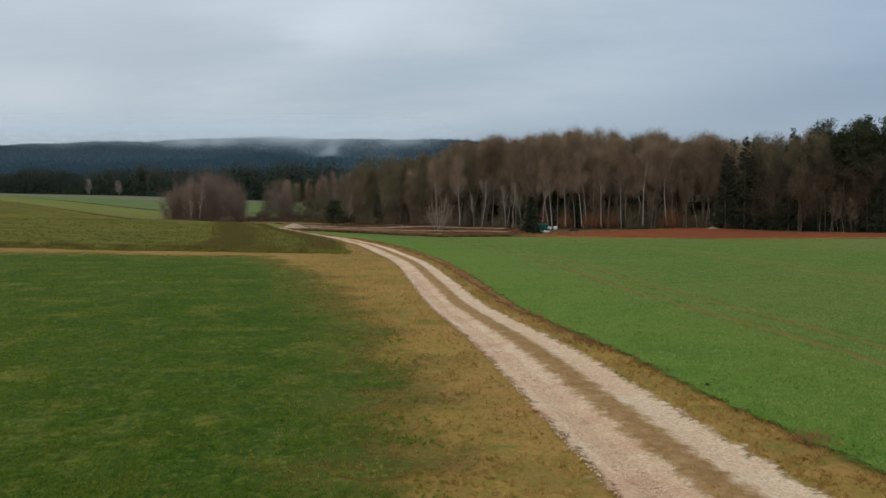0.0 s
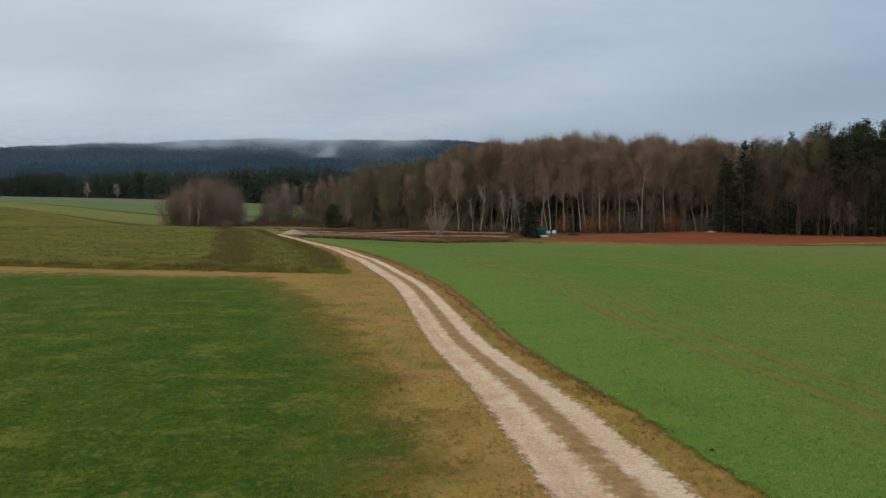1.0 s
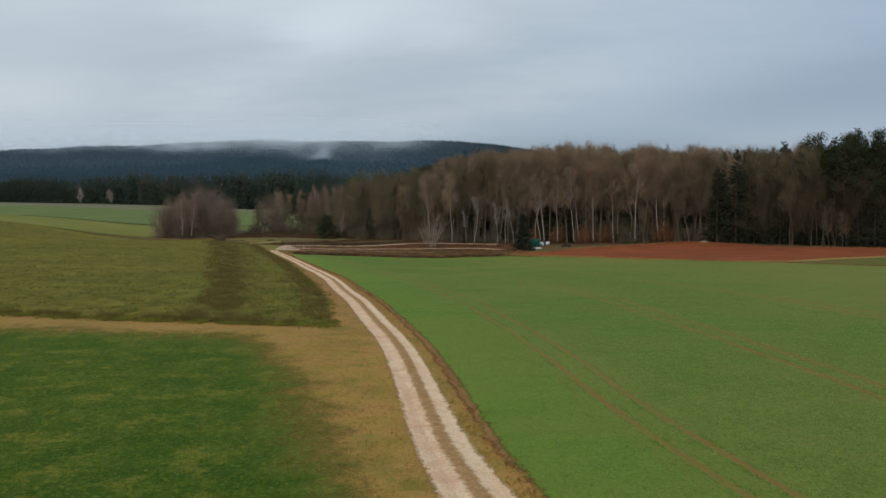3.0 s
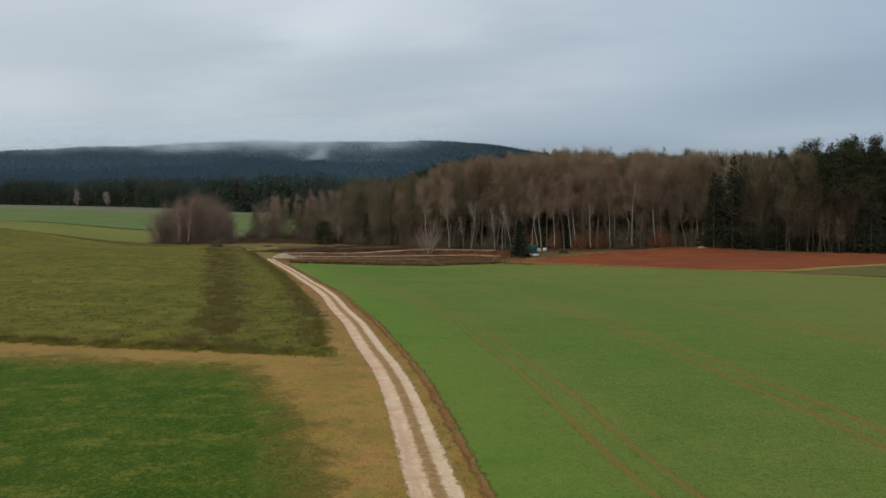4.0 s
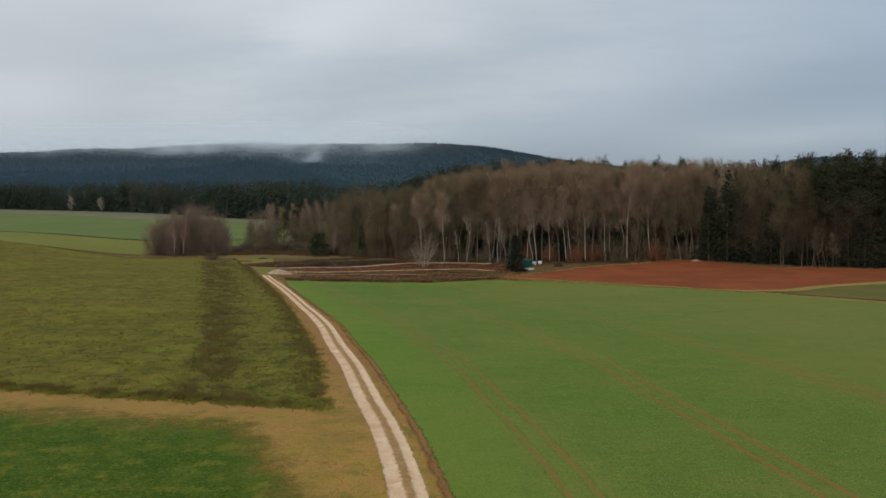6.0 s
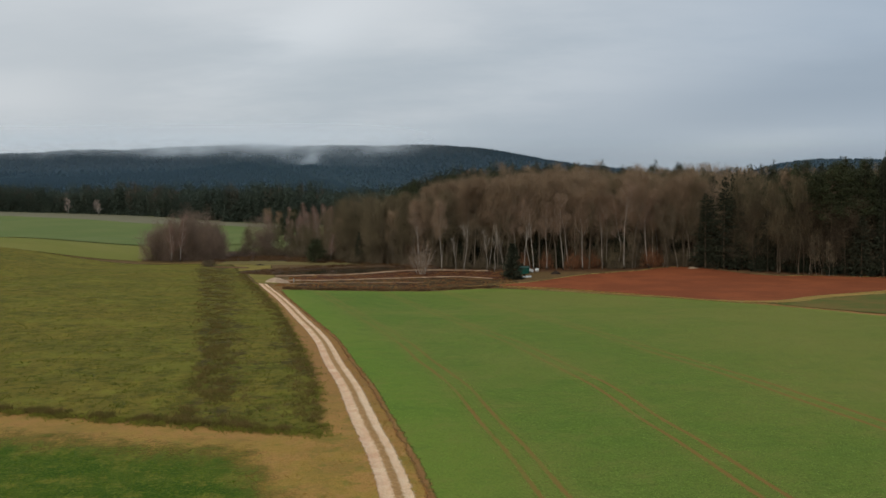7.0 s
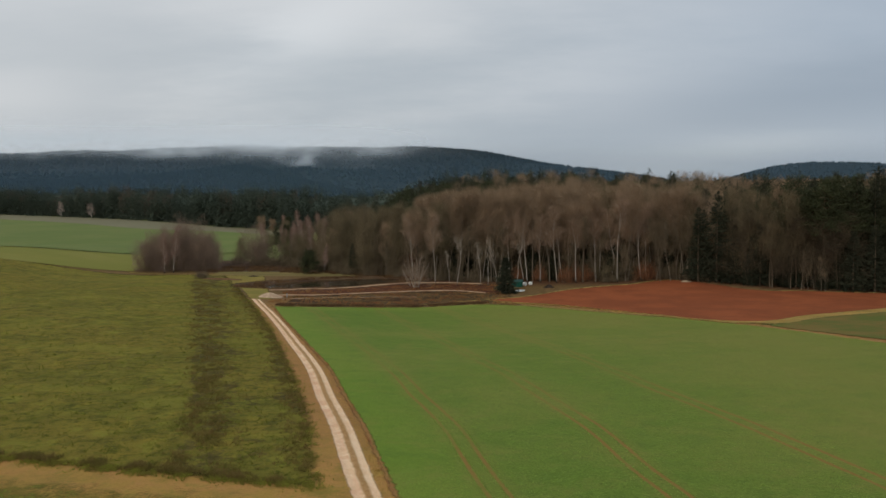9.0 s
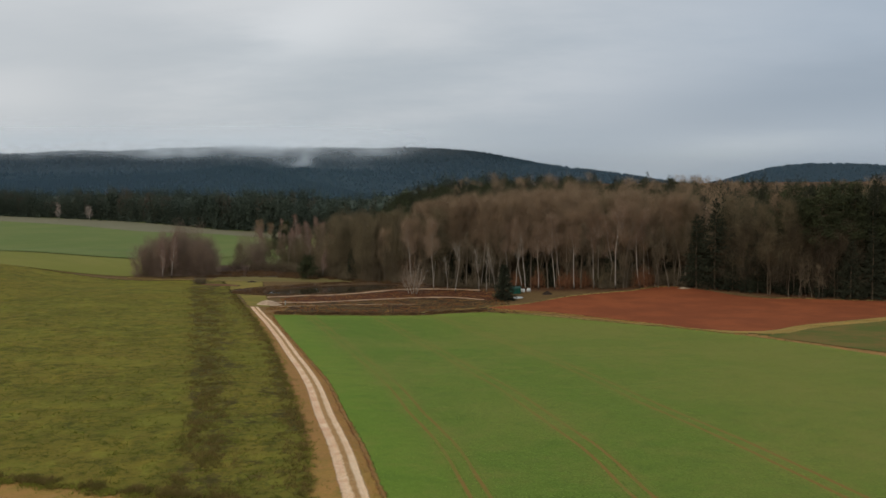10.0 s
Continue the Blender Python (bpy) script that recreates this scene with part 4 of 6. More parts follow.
RUSTS = [shrub("young_beech", 81 + i, h, w, 9, 850, M_BARK, M_LEAF_RUST, "young beech holding withered rust-brown leaves", "beech", 0.10) for i, (h, w) in enumerate(((8.0, 3.4), (6.5, 3.0)))]


def plant(src, x, y, size=1.0, turn=None, label="", group="trees of the wood", tall=None, tilt=0.0):
    r = rng.random() * 360 if turn is None else turn
    m = pose(x, y, float(land(x, y)) - 0.05, 0, tilt, 0) @ pose(0, 0, 0, 0, 0, r) @ Matrix.Diagonal((size, size, size if tall is None else tall, 1))
    ob = copy_thing(src, m)
    tagged(ob, label, group=group)
    return ob


def pick(seq):
    return seq[int(rng.integers(len(seq)))]


# ---------------------------------------------------------------- the wood: edge trees one by one
taken = []


def free(x, y, gap):
    for a, b in taken:
        if (a - x) ** 2 + (b - y) ** 2 < gap * gap:
            return False
    taken.append((x, y))
    return True


# birches that stand out along the edge: place, kind, size, tilt to the right
for x, y, k, s, tilt in ((5.2, 266, 1, 0.92, -5), (33.6, 265, 0, 0.92, 0), (37.6, 265.5, 1, 0.9, -4),
                         (42.6, 265, 1, 1.05, -6), (44.8, 268, 1, 0.92, -2), (48.6, 264.6, 1, 1.0, -1), (55.2, 267, 1, 1.0, 2), (57.0, 270, 1, 0.98, 5), (61.6, 265.5, 4, 1.0, 1), (69.6, 267, 2, 1.0, -3),
                         (-1.5, 276, 1, 0.85, -6), (28.5, 270, 1, 0.9, 2), (52.0, 273, 1, 1.0, 0), (72.5, 273, 1, 1.0, 3)):
    free(x, y, 2.0)
    plant(BIRCHES[k], x, y, s * 0.97, turn=0 if k in (2, 3) else None, tall=s * rng.uniform(0.9, 1.0), tilt=tilt)
for x, y, k, s, tilt in ((11.7, 259.6, 0, 0.95, -4), (9.4, 264, 1, 0.8, 0), (18.7, 259.5, 1, 1.0, 0), (20.9, 258, 2, 0.85, -4), (23.8, 262, 1, 0.9, -5), (30.5, 266, 2, 1.0, 0)):
    plant(STEMS[k], x, y, s, tilt=tilt, turn=0 if k else None)
# grey stems among them
for x, y, k, s in ((74.9, 265, 2, 1.0), (78.6, 266.5, 0, 1.1), (81.2, 269, 2, 1.05), (82.4, 270, 0, 1.1), (83.6, 268, 2, 1.0), (65.5, 268, 0, 1.15)):
    plant(POLES[k], x, y, s, label="slender grey-stemmed leafless tree at the wood's edge")


def stature(x):
    """How tall the wood grows along its edge."""
    return float(np.interp(x, (-34, -24, -12, 0, 15, 30, 45, 60, 200), (0.66, 0.74, 0.83, 0.92, 1.0, 1.05, 1.07, 1.09, 1.04)))


# tall conifers and broad crowns that stand out towards the eastern end
for x, y, src, s in ((91.0, 261, SPRUCES[0], 0.97), (86.6, 265, SPRUCES[1], 0.86), (95.0, 257, SPRUCES[3], 0.8), (104.5, 259, SPRUCES[2], 0.98), (100.0, 250, SPRUCES[1], 0.66), (117.0, 238, PINES[2], 1.16), (121.5, 239, PINES[0], 1.2),
                     (113.2, 243, PINES[1], 1.18), (126.5, 236, SPRUCES[2], 1.02), (130.0, 233, PINES[2], 1.15), (110.0, 247, SPRUCES[3], 0.85), (119.0, 233, SPRUCES[3], 0.75), (124.0, 231, SPRUCES[1], 0.7)):
    free(x, y, 3.0)
    plant(src, x, y, s)
for x, y, k, s in ((108.6, 258, 2, 1.06), (98.5, 255, 4, 1.0), (106.5, 248, 4, 0.85)):
    free(x, y, 2.5)
    plant(BROADS[k], x, y, s, label="leafless broadleaf tree with dense brown twigs before dark conifers")

made = 0
for _ in range(6000):
    if made >= 290:
        break
    x = rng.uniform(-32, 172)
    d = rng.uniform(2.5, 36)
    y = float(wood_front(x)) + d
    dark = 0.44 * float(ss(86, 100, x)) + 0.40 * float(ss(104, 114, x)) + 0.06 + (0.06 if d > 20 else 0)
    if not free(x, y, 2.9 if d < 14 else 3.9):
        continue
    made += 1
    if rng.random() < dark:
        plant(pick(SPRUCES) if rng.random() < 0.45 else pick(PINES), x, y, (rng.uniform(0.66, 0.88) if x < 112 else rng.uniform(0.9, 1.12)) * stature(x) if x > 85 else rng.uniform(0.42, 0.72))
    elif rng.random() < (0.16 if -4 < x < 85 and d > 5 else 0.04):
        plant(BIRCHES[int(rng.integers(2)) * 3 + int(rng.integers(2))], x, y, rng.uniform(0.85, 1.0) * stature(x), tilt=rng.uniform(-4, 4))
    else:
        s = rng.uniform(0.92, 1.04) * stature(x)
        plant((BROADS[4] if rng.random() < 0.4 else BROADS[1]) if (x < 4 or x > 86) and rng.random() < 0.85 else pick(BROADS[:4]), x, y, s, label="leafless broadleaf tree with dense brown twigs" if s > 0.8 else "smaller leafless broadleaf tree with dense brown twigs")
BEECHES = ((45.2, 1.5, 0, 0.75), (52.3, 4.0, 1, 0.9), (69.9, 1.5, 0, 0.85), (74, 6, 1, 0.9), (31, 6, 1, 0.8), (38, 5, 0, 0.75), (48.5, 4, 0, 0.8))
for n in range(84):
    x = rng.uniform(-32, 92)
    front = n < 50
    if front and min(abs(x - b[0]) for b in BEECHES) < 3.6:
        continue
    y = float(wood_front(x)) + (rng.uniform(0.5, 6) if front else rng.uniform(5, 18))
    plant(pick(SHRUBS[:2]) if front else pick(SHRUBS), x, y, rng.uniform(0.3, 0.6) if front else rng.uniform(0.8, 1.3), group="undergrowth of the wood")
for x, d, k, s in BEECHES:
    plant(RUSTS[k], x, float(wood_front(x)) + d, s, group="undergrowth of the wood")
for n, (x, d, s) in enumerate(((97.0, 1.5, 0.95), (101.5, 2.0, 1.05), (105.5, 1.0, 0.9), (109.0, 3.0, 1.1), (113.5, 2.5, 0.9), (116.5, 2.0, 1.0), (121.0, 2.5, 0.95), (103.0, 6.0, 1.15), (94.0, 3.0, 0.85), (112.0, 6.0, 1.2))):
    plant(DUSKY[n % 2], x, float(wood_front(x)) + d, s)
# thin stems in the shade between the tall trees
for _ in range(120):
    x = rng.uniform(-20, 92)
    d = rng.uniform(1.5, 22)
    plant(pick(POLES), x, float(wood_front(x)) + d, rng.uniform(0.7, 1.1), group="undergrowth of the wood", tilt=rng.uniform(-2.5, 2.5))

for n, x in enumerate((107.4, 109.2, 110.6, 112.0, 113.0, 125.4)):
    plant(POLES[(0, 1, 0, 1, 1, 0)[n]], x, float(wood_front(x)) + 0.3 * (n % 3), 0.62 + 0.05 * (n % 2), label="slender grey-stemmed leafless tree before dark conifers")

# low conifers along the dark eastern edge
for _ in range(26):
    x = rng.uniform(97, 140)
    plant(SPRUCES[3] if rng.random() < 0.6 else SPRUCES[1], x, float(wood_front(x)) + rng.uniform(1.5, 9), rng.uniform(0.3, 0.62), label="young dark spruce at the wood's edge", group="undergrowth of the wood")

# young conifers under the tall trees
for _ in range(64):
    x = rng.uniform(0, 88)
    d = rng.uniform(6, 26)
    plant(SPRUCES[3] if rng.random() < 0.6 else SPRUCES[1], x, float(wood_front(x)) + d, rng.uniform(0.38, 0.72), label="young dark spruce under taller leafless trees", group="undergrowth of the wood")

# the first of each look takes its own place in the wood
for src in BIRCHES + BROADS + SPRUCES + PINES + SHRUBS + RUSTS + POLES + STEMS + DUSKY:
    for _ in range(200):
        x = rng.uniform(0, 80) if src in BIRCHES + BROADS else rng.uniform(60, 140)
        y = float(wood_front(x)) + rng.uniform(6, 40)
        if free(x, y, 3.0):
            break
    src.matrix_world = pose(x, y, float(land(x, y)) - 0.05, 0, 0, rng.random() * 360)
    tagged(src, group="undergrowth of the wood" if src in SHRUBS + RUSTS + POLES else "trees of the wood")

# the rest of the wood behind its edge, too dense to count
back_brown, back_dark, back_pine = Pile(), Pile(), Pile()


def heap_of(src):
    me = [c for c in src.children if c.name.split(".")[0] in ("crown",)][0].data
    v = np.array([p.co[:] for p in me.vertices])
    return v, np.arange(len(v)).reshape(-1, 3)


heaps = {"b": [heap_of(o) for o in BROADS[:3]], "s": [heap_of(o) for o in SPRUCES[:3]], "p": [heap_of(o) for o in PINES]}
for gxx in np.arange(-30, 330, 6.4):
    for d in np.arange(42, 250, 6.8):
        x, y = gxx + rng.uniform(-2.5, 2.5), float(wood_front(np.clip(gxx, -60, 200))) + d + rng.uniform(-2.5, 2.5)
        if x > y * 0.62 + 12 or x < -34 + 0.1 * d:
            continue
        dark = 0.08 + 0.62 * float(ss(60, 120, d)) + 0.55 * float(ss(85, 118, x)) * float(ss(120, 60, d)) + 0.5 * float(ss(40, -5, x))
        k = "b" if rng.random() > dark else ("p" if rng.random() < 0.7 else "s")
        v, f = heaps[k][int(rng.integers(3))]
        high = v[:, 2].max()
        top = v[f[:, 0], 2] > high * 0.45
        keep = f[top & (rng.random(len(f)) < (0.15 if k == "b" else 0.2))]
        a, s = rng.random() * 6.28, rng.uniform(0.85, 1.04) * max(stature(x), 0.74) * (0.92 if k == "s" else 0.96)
        ca, sa = math.cos(a) * s, math.sin(a) * s
        tri = v[keep.ravel()]
        mid3 = tri.reshape(-1, 3, 3).mean(1, keepdims=True)
        tri = ((tri.reshape(-1, 3, 3) - mid3) * (1.4 if k == "b" else 1.5) + mid3).reshape(-1, 3)
        w = np.stack([tri[:, 0] * ca - tri[:, 1] * sa + x, tri[:, 0] * sa + tri[:, 1] * ca + y, tri[:, 2] * s + float(land(x, y))], 1)
        {"b": back_brown, "s": back_dark, "p": back_pine}[k].add(w, np.arange(len(w)).reshape(-1, 3))
tagged(new("bare_woodland", back_brown.mesh("bare_woodland", M_TWIG)), "dense brown canopy of leafless trees inside the wood", "woodland", kind="stuff")
tagged(new("spruce_woodland", back_dark.mesh("spruce_woodland", M_SPRUCE)), "dark spruce tops inside the wood", "woodland", kind="stuff")
tagged(new("pine_woodland", back_pine.mesh("pine_woodland", M_PINE)), "green pine tops inside the wood", "woodland", kind="stuff")

# ---------------------------------------------------------------- bushes and single trees by the ponds
CLUMP = ((-96.5, 309, 1, 0.72, 1.08), (-91.5, 312, 0, 0.80, 1.16), (-88, 309, 1, 0.9, 1.38), (-82.5, 311, 0, 0.80, 1.24), (-77.5, 310, 1, 0.8, 1.28), (-87, 320, 0, 0.9, 1.32), (-81, 319, 0, 0.85, 1.30), (-73.8, 310, 1, 0.62, 0.95), (-85.0, 315, 0, 0.85, 1.34), (-94, 316, 1, 0.8, 1.28), (-76, 316, 1, 0.75, 1.25))
for n, (x, y, k, s, tall) in enumerate(CLUMP):
    if n < 2:
        WILLOWS[k].matrix_world = pose(x, y, float(land(x, y)) - 0.05, 0, 0, 50 * n) @ Matrix.Diagonal((s, s, tall, 1))
        tagged(WILLOWS[k], group="clump of bushes")
    else:
        copy_thing(WILLOWS[k], pose(x, y, float(land(x, y)) - 0.05, 0, 0, 77 * n) @ Matrix.Diagonal((s / WILLOWS[k].scale[0], s / WILLOWS[k].scale[1], tall / WILLOWS[k].scale[2], 1)))
plant(YOUNG[1], -85.5, 303.5, 1.0, label="slender white birch growing out of the bush clump", group="clump of bushes", turn=20)
plant(YOUNG[0], -88.5, 303, 0.9, label="slender white birch growing out of the bush clump", group="clump of bushes", tilt=6)
for x, y, k, s in ((-60, 331, 0, 0.8), (-57, 326, 1, 0.8), (-53, 328, 0, 0.8), (-48, 322, 1, 0.9), (-44, 318, 1, 0.9), (-38, 314, 1, 1.0), (-33, 309, 1, 1.0), (-27, 303, 1, 1.0), (-22, 299, 1, 0.9), (-15, 294, 1, 0.8), (-50, 338, 2, 0.9), (-43, 334, 2, 1.1), (-36, 326, 2, 1.2), (-30, 318, 2, 1.2), (-24, 310, 2, 1.1), (-69, 333, 1, 0.8)):
    plant(SHRUBS[k], x, y, s, label="leafless brown bush behind the ponds", group="bushes by the ponds")
for n, (x, y, k, s) in enumerate(((-50.5, 340, 1, 0.85), (-46.5, 336, 0, 1.0), (-53.5, 342, 2, 1.0), (-44.0, 338, 1, 1.0), (-41.0, 333, 1, 1.12), (-42.5, 341, 0, 1.15), (-38.5, 336, 1, 1.1), (-48.5, 345, 0, 1.05), (-36.0, 331, 0, 1.2), (-56.0, 350, 0, 0.95), (-58, 420, 1, 1.05), (-66, 430, 0, 1.0), (-45, 400, 0, 1.15), (-33.0, 305, 2, 0.75))):
    m = pose(x, y, float(land(x, y)) - 0.05, 0, 0, 63 * n) @ Matrix.Diagonal((s, s, s, 1))
    label = "slender leafless birch with reddish twigs among bushes"
    if n < 1 or n == 2:
        YOUNG[k].matrix_world = m
        tagged(YOUNG[k], label, group="bushes by the ponds")
    else:
        tagged(copy_thing(YOUNG[k], pose(x, y, float(land(x, y)) - 0.05, 0, 0, 63 * n) @ Matrix.Diagonal((s / YOUNG[k].scale[0],) * 3 + (1,))), label, group="bushes by the ponds")
YOUNG[0].matrix_world = pose(-62.0, 352, float(land(-62.0, 352)) - 0.05, 0, 0, 15)
tagged(YOUNG[0], group="bushes by the ponds")
for x, y, src, s in ((-49.5, 347, SPRUCES[3], 0.70), (-53.5, 352, PINES[1], 0.6), (-57.0, 345, PINES[0], 0.5), (-45.0, 352, SPRUCES[3], 0.75), (-64.0, 420, PINES[1], 0.6)):
    plant(src, x, y, s, label="dark green conifer behind the pond bushes", group="bushes by the ponds")
plant(SHRUBS[1], -69.5, 279, 0.6, label="small leafless bush beside the ditch", group="bushes by the ponds")
round_bush = plant(WILLOWS[0], -63.6, 327, 1.0, label="round-crowned leafless willow standing beside the pond", group="bushes by the ponds")
round_bush.matrix_basis = pose(-61.8, 327, float(land(-61.8, 327)) + 0.2, 0, 0, 120) @ Matrix.Diagonal((0.98, 0.98, 1.12, 1))
plant(BROADS[4], -66.5, 324, 0.5, label="slender leafless tree before a round willow", group="bushes by the ponds")
for x, y, k, s in ((-56.5, 333, 4, 0.55), (-52, 338, 4, 0.58), (-47, 333, 4, 0.56), (-58.5, 338, 4, 0.6), (-44.5, 328, 4, 0.52), (-31, 313, 4, 0.95), (-25, 308, 4, 1.08), (-37, 322, 4, 0.8), (-19, 303, 4, 1.1), (-28, 322, 1, 0.82), (-21, 316, 1, 0.86), (-42, 335, 4, 0.7), (-33, 330, 1, 0.76), (-13, 298, 1, 0.88), (-72, 400, 0, 0.5), (-60, 395, 1, 0.52), (-48, 385, 3, 0.6), (-78, 430, 2, 0.5), (-70, 420, 3, 0.55), (-55, 362, 4, 0.7), (-40, 350, 1, 0.6)):
    plant(BROADS[k], x, y, s, label="smaller leafless broadleaf tree with dense brown twigs", group="bushes by the ponds")
low_pine = pine("low_pine", 91, 8.2, 3.2, "low bushy dark green pine by the pond", 60, 60, 0.12)
low_pine.matrix_world = pose(-37.5, 300, float(land(-37.5, 300)), 0, 0, 40)
M_POLE = mat_simple("pale_stems", lin(178, 166, 148), lin(138, 126, 112), 1.5, spread=0.2)
clump = shrub("birch_clump", 95, 12.5, 5.0, 13, 1500, M_POLE, M_TWIG_PINK, "young pale-stemmed birch clump on the pond bank", "birch clump", 0.035)
clump.matrix_world = pose(-1.0, 257, float(land(-1, 257)), 0, 0, 0)
lone = spruce("young_spruce", 97, 10.0, 2.7, "dense dark young spruce beside the shed", 34, 13, 11)
lone.matrix_world = pose(24.4, 240, float(land(24.4, 240)), 0, 0, 0)
for k, (x, y) in enumerate(((-300, 735), (-264, 707))):
    pale = bare_tree("field_birch", 121 + k, 14 - k, 4.2, 0.2, 1000, M_BIRCH, M_TWIG_PALE, "lone pale leafless birch at the edge of the far field", "birch tree", limbs=22, thick=0.012, narrow=0.8, twig_w=0.09)
    tagged(pale, group="birches by the far field").matrix_world = pose(x, y, float(land(x, y)), 0, 0, 0)

# ---------------------------------------------------------------- far woods and hills
def cone_trees(pile, xs, ys, zs, r, low, high, fat, ragged=3):
    """Small ragged conifers: crossed jagged triangles in tiers."""
    n = len(xs)
    h = r.uniform(low, high, n)
    for t in range(ragged):
        for a in (0.0, 1.05, 2.1):
            ang = a + r.random(n) * 0.9
            w = fat * h * (1 - 0.27 * t) * r.uniform(0.75, 1.25, n)
            z0, z1 = zs + h * (0.28 * t - 0.02), zs + h * (0.52 + 0.24 * t)
            cx, cy = np.cos(ang) * w, np.sin(ang) * w
            v = np.stack([np.stack([xs - cx, ys - cy, z0], 1), np.stack([xs + cx, ys + cy, z0], 1),
                          np.stack([xs + r.normal(size=n) * 0.3, ys, z1], 1)], 1).reshape(-1, 3)
            pile.add(v, np.arange(3 * n).reshape(-1, 3))


r2 = np.random.default_rng(21)
band, band_bare = Pile(), Pile()
for n in range(2600):
    bx = r2.uniform(-640, 70)
    by = float(band_line(bx)) + (r2.random() * 14 if n < 1300 else r2.random() ** 1.3 * 230)
    bare = r2.random() < 0.10 + 0.35 * max(0.0, math.sin(bx / 37.0 + 1.1)) ** 3 and n < 1300
    v, f = heaps["b" if bare else "p" if r2.random() < 0.6 else "s"][int(r2.integers(3))]
    keep = f[r2.random(len(f)) < (0.014 if bare else 0.03)]
    s = r2.uniform(0.66, 1.0) * (1.0 + 0.10 * math.sin(bx / 23.0) + 0.06 * math.sin(bx / 8.3))
    tri = v[keep.ravel()].reshape(-1, 3, 3)
    mid3 = tri.mean(1, keepdims=True)
    tri = ((tri - mid3) * (3.0 if bare else 2.6) + mid3).reshape(-1, 3) * s
    (band_bare if bare else band).add(tri + np.array([bx, by, float(land(bx, by)) - (0.3 if n < 1300 else 0.14) * 25 * s * (r2.random() + 0.2)]), np.arange(len(tri)).reshape(-1, 3))
tagged(new("far_wood", band.mesh("far_wood", M_BAND)), "dark conifer wood behind the far fields", "woodland", kind="stuff")
tagged(new("far_bare_trees", band_bare.mesh("far_bare_trees", M_FARBROWN)), "leafless brown trees along the far wood's edge", "woodland", kind="stuff")
cx = np.arange(-660, 80, 3.0)
cd = np.array([103.0, 103.5, 105, 107, 110, 115, 122, 135, 150, 170, 195, 225, 260, 300, 340])
ch = np.array([-1.0, 5, 9, 11, 13, 14, 14, 14, 14, 14, 14, 14, 14, 14, 14])
CX, CD = np.meshgrid(cx, cd)
CY = band_line(CX) - 90 + CD + r2.normal(size=CX.shape) * 0.8
CZ = land(CX, CY) + ch[:, None] * r2.uniform(0.8, 1.12, CX.shape)
tagged(new("far_canopy", big_mesh("far_canopy", np.stack([CX, CY, CZ], 2).reshape(-1, 3), grid_faces(len(cd), len(cx)), M_BAND, False)), "closed dark canopy of the far conifer wood", "woodland", kind="stuff")


def hill_of(crest, y0, y1):
    """Height of a hill whose crest line runs across the view at y1, rising from y0."""
    def z(x, y):
        up = ss(y0, y1, y) ** 0.8 * (1 - 0.5 * ss(y1 + 80, y1 + 420, y))
        wave = 5 * np.sin(x / 71 + 1.3 * np.sin(y / 130)) + 3 * np.sin(x / 29 + y / 57) + 4 * np.sin(y / 45 + x / 160)
        return -6 + (crest(x) + 6 + 0.4 * wave * ss(10, 60, crest(x))) * up
    return z


def hill(name, zfun, x0, x1, y0, y1, step, trees, seed, label):
    xs, ys = np.arange(x0, x1, step), np.arange(y0, y1, step)
    X, Y = np.meshgrid(xs, ys)
    Z = zfun(X, Y)
    # floor and tree materials both have haze blue in their colour
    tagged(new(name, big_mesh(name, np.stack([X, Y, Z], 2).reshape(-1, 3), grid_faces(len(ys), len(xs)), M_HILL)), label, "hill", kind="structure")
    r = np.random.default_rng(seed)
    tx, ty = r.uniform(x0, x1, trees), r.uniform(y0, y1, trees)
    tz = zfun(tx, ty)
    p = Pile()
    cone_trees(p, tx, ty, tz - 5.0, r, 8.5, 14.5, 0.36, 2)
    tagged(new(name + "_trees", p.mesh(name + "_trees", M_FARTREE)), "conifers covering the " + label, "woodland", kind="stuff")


main_hill = hill_of(curve((-1900, -970, -640, -130, 80, 210, 340, 470, 550, 700, 1200), (103, 109, 119, 121, 114, 97, 72, 53, 37, 19, 6)), 1150, 1980)
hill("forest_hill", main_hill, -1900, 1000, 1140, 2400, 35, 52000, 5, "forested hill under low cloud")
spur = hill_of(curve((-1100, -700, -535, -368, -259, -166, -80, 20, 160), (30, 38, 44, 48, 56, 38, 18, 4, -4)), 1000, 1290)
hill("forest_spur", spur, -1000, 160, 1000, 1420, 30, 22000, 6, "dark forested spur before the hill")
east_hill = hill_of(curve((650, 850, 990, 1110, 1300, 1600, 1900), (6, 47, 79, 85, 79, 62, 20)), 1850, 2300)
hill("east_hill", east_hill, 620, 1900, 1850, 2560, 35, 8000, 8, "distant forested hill")


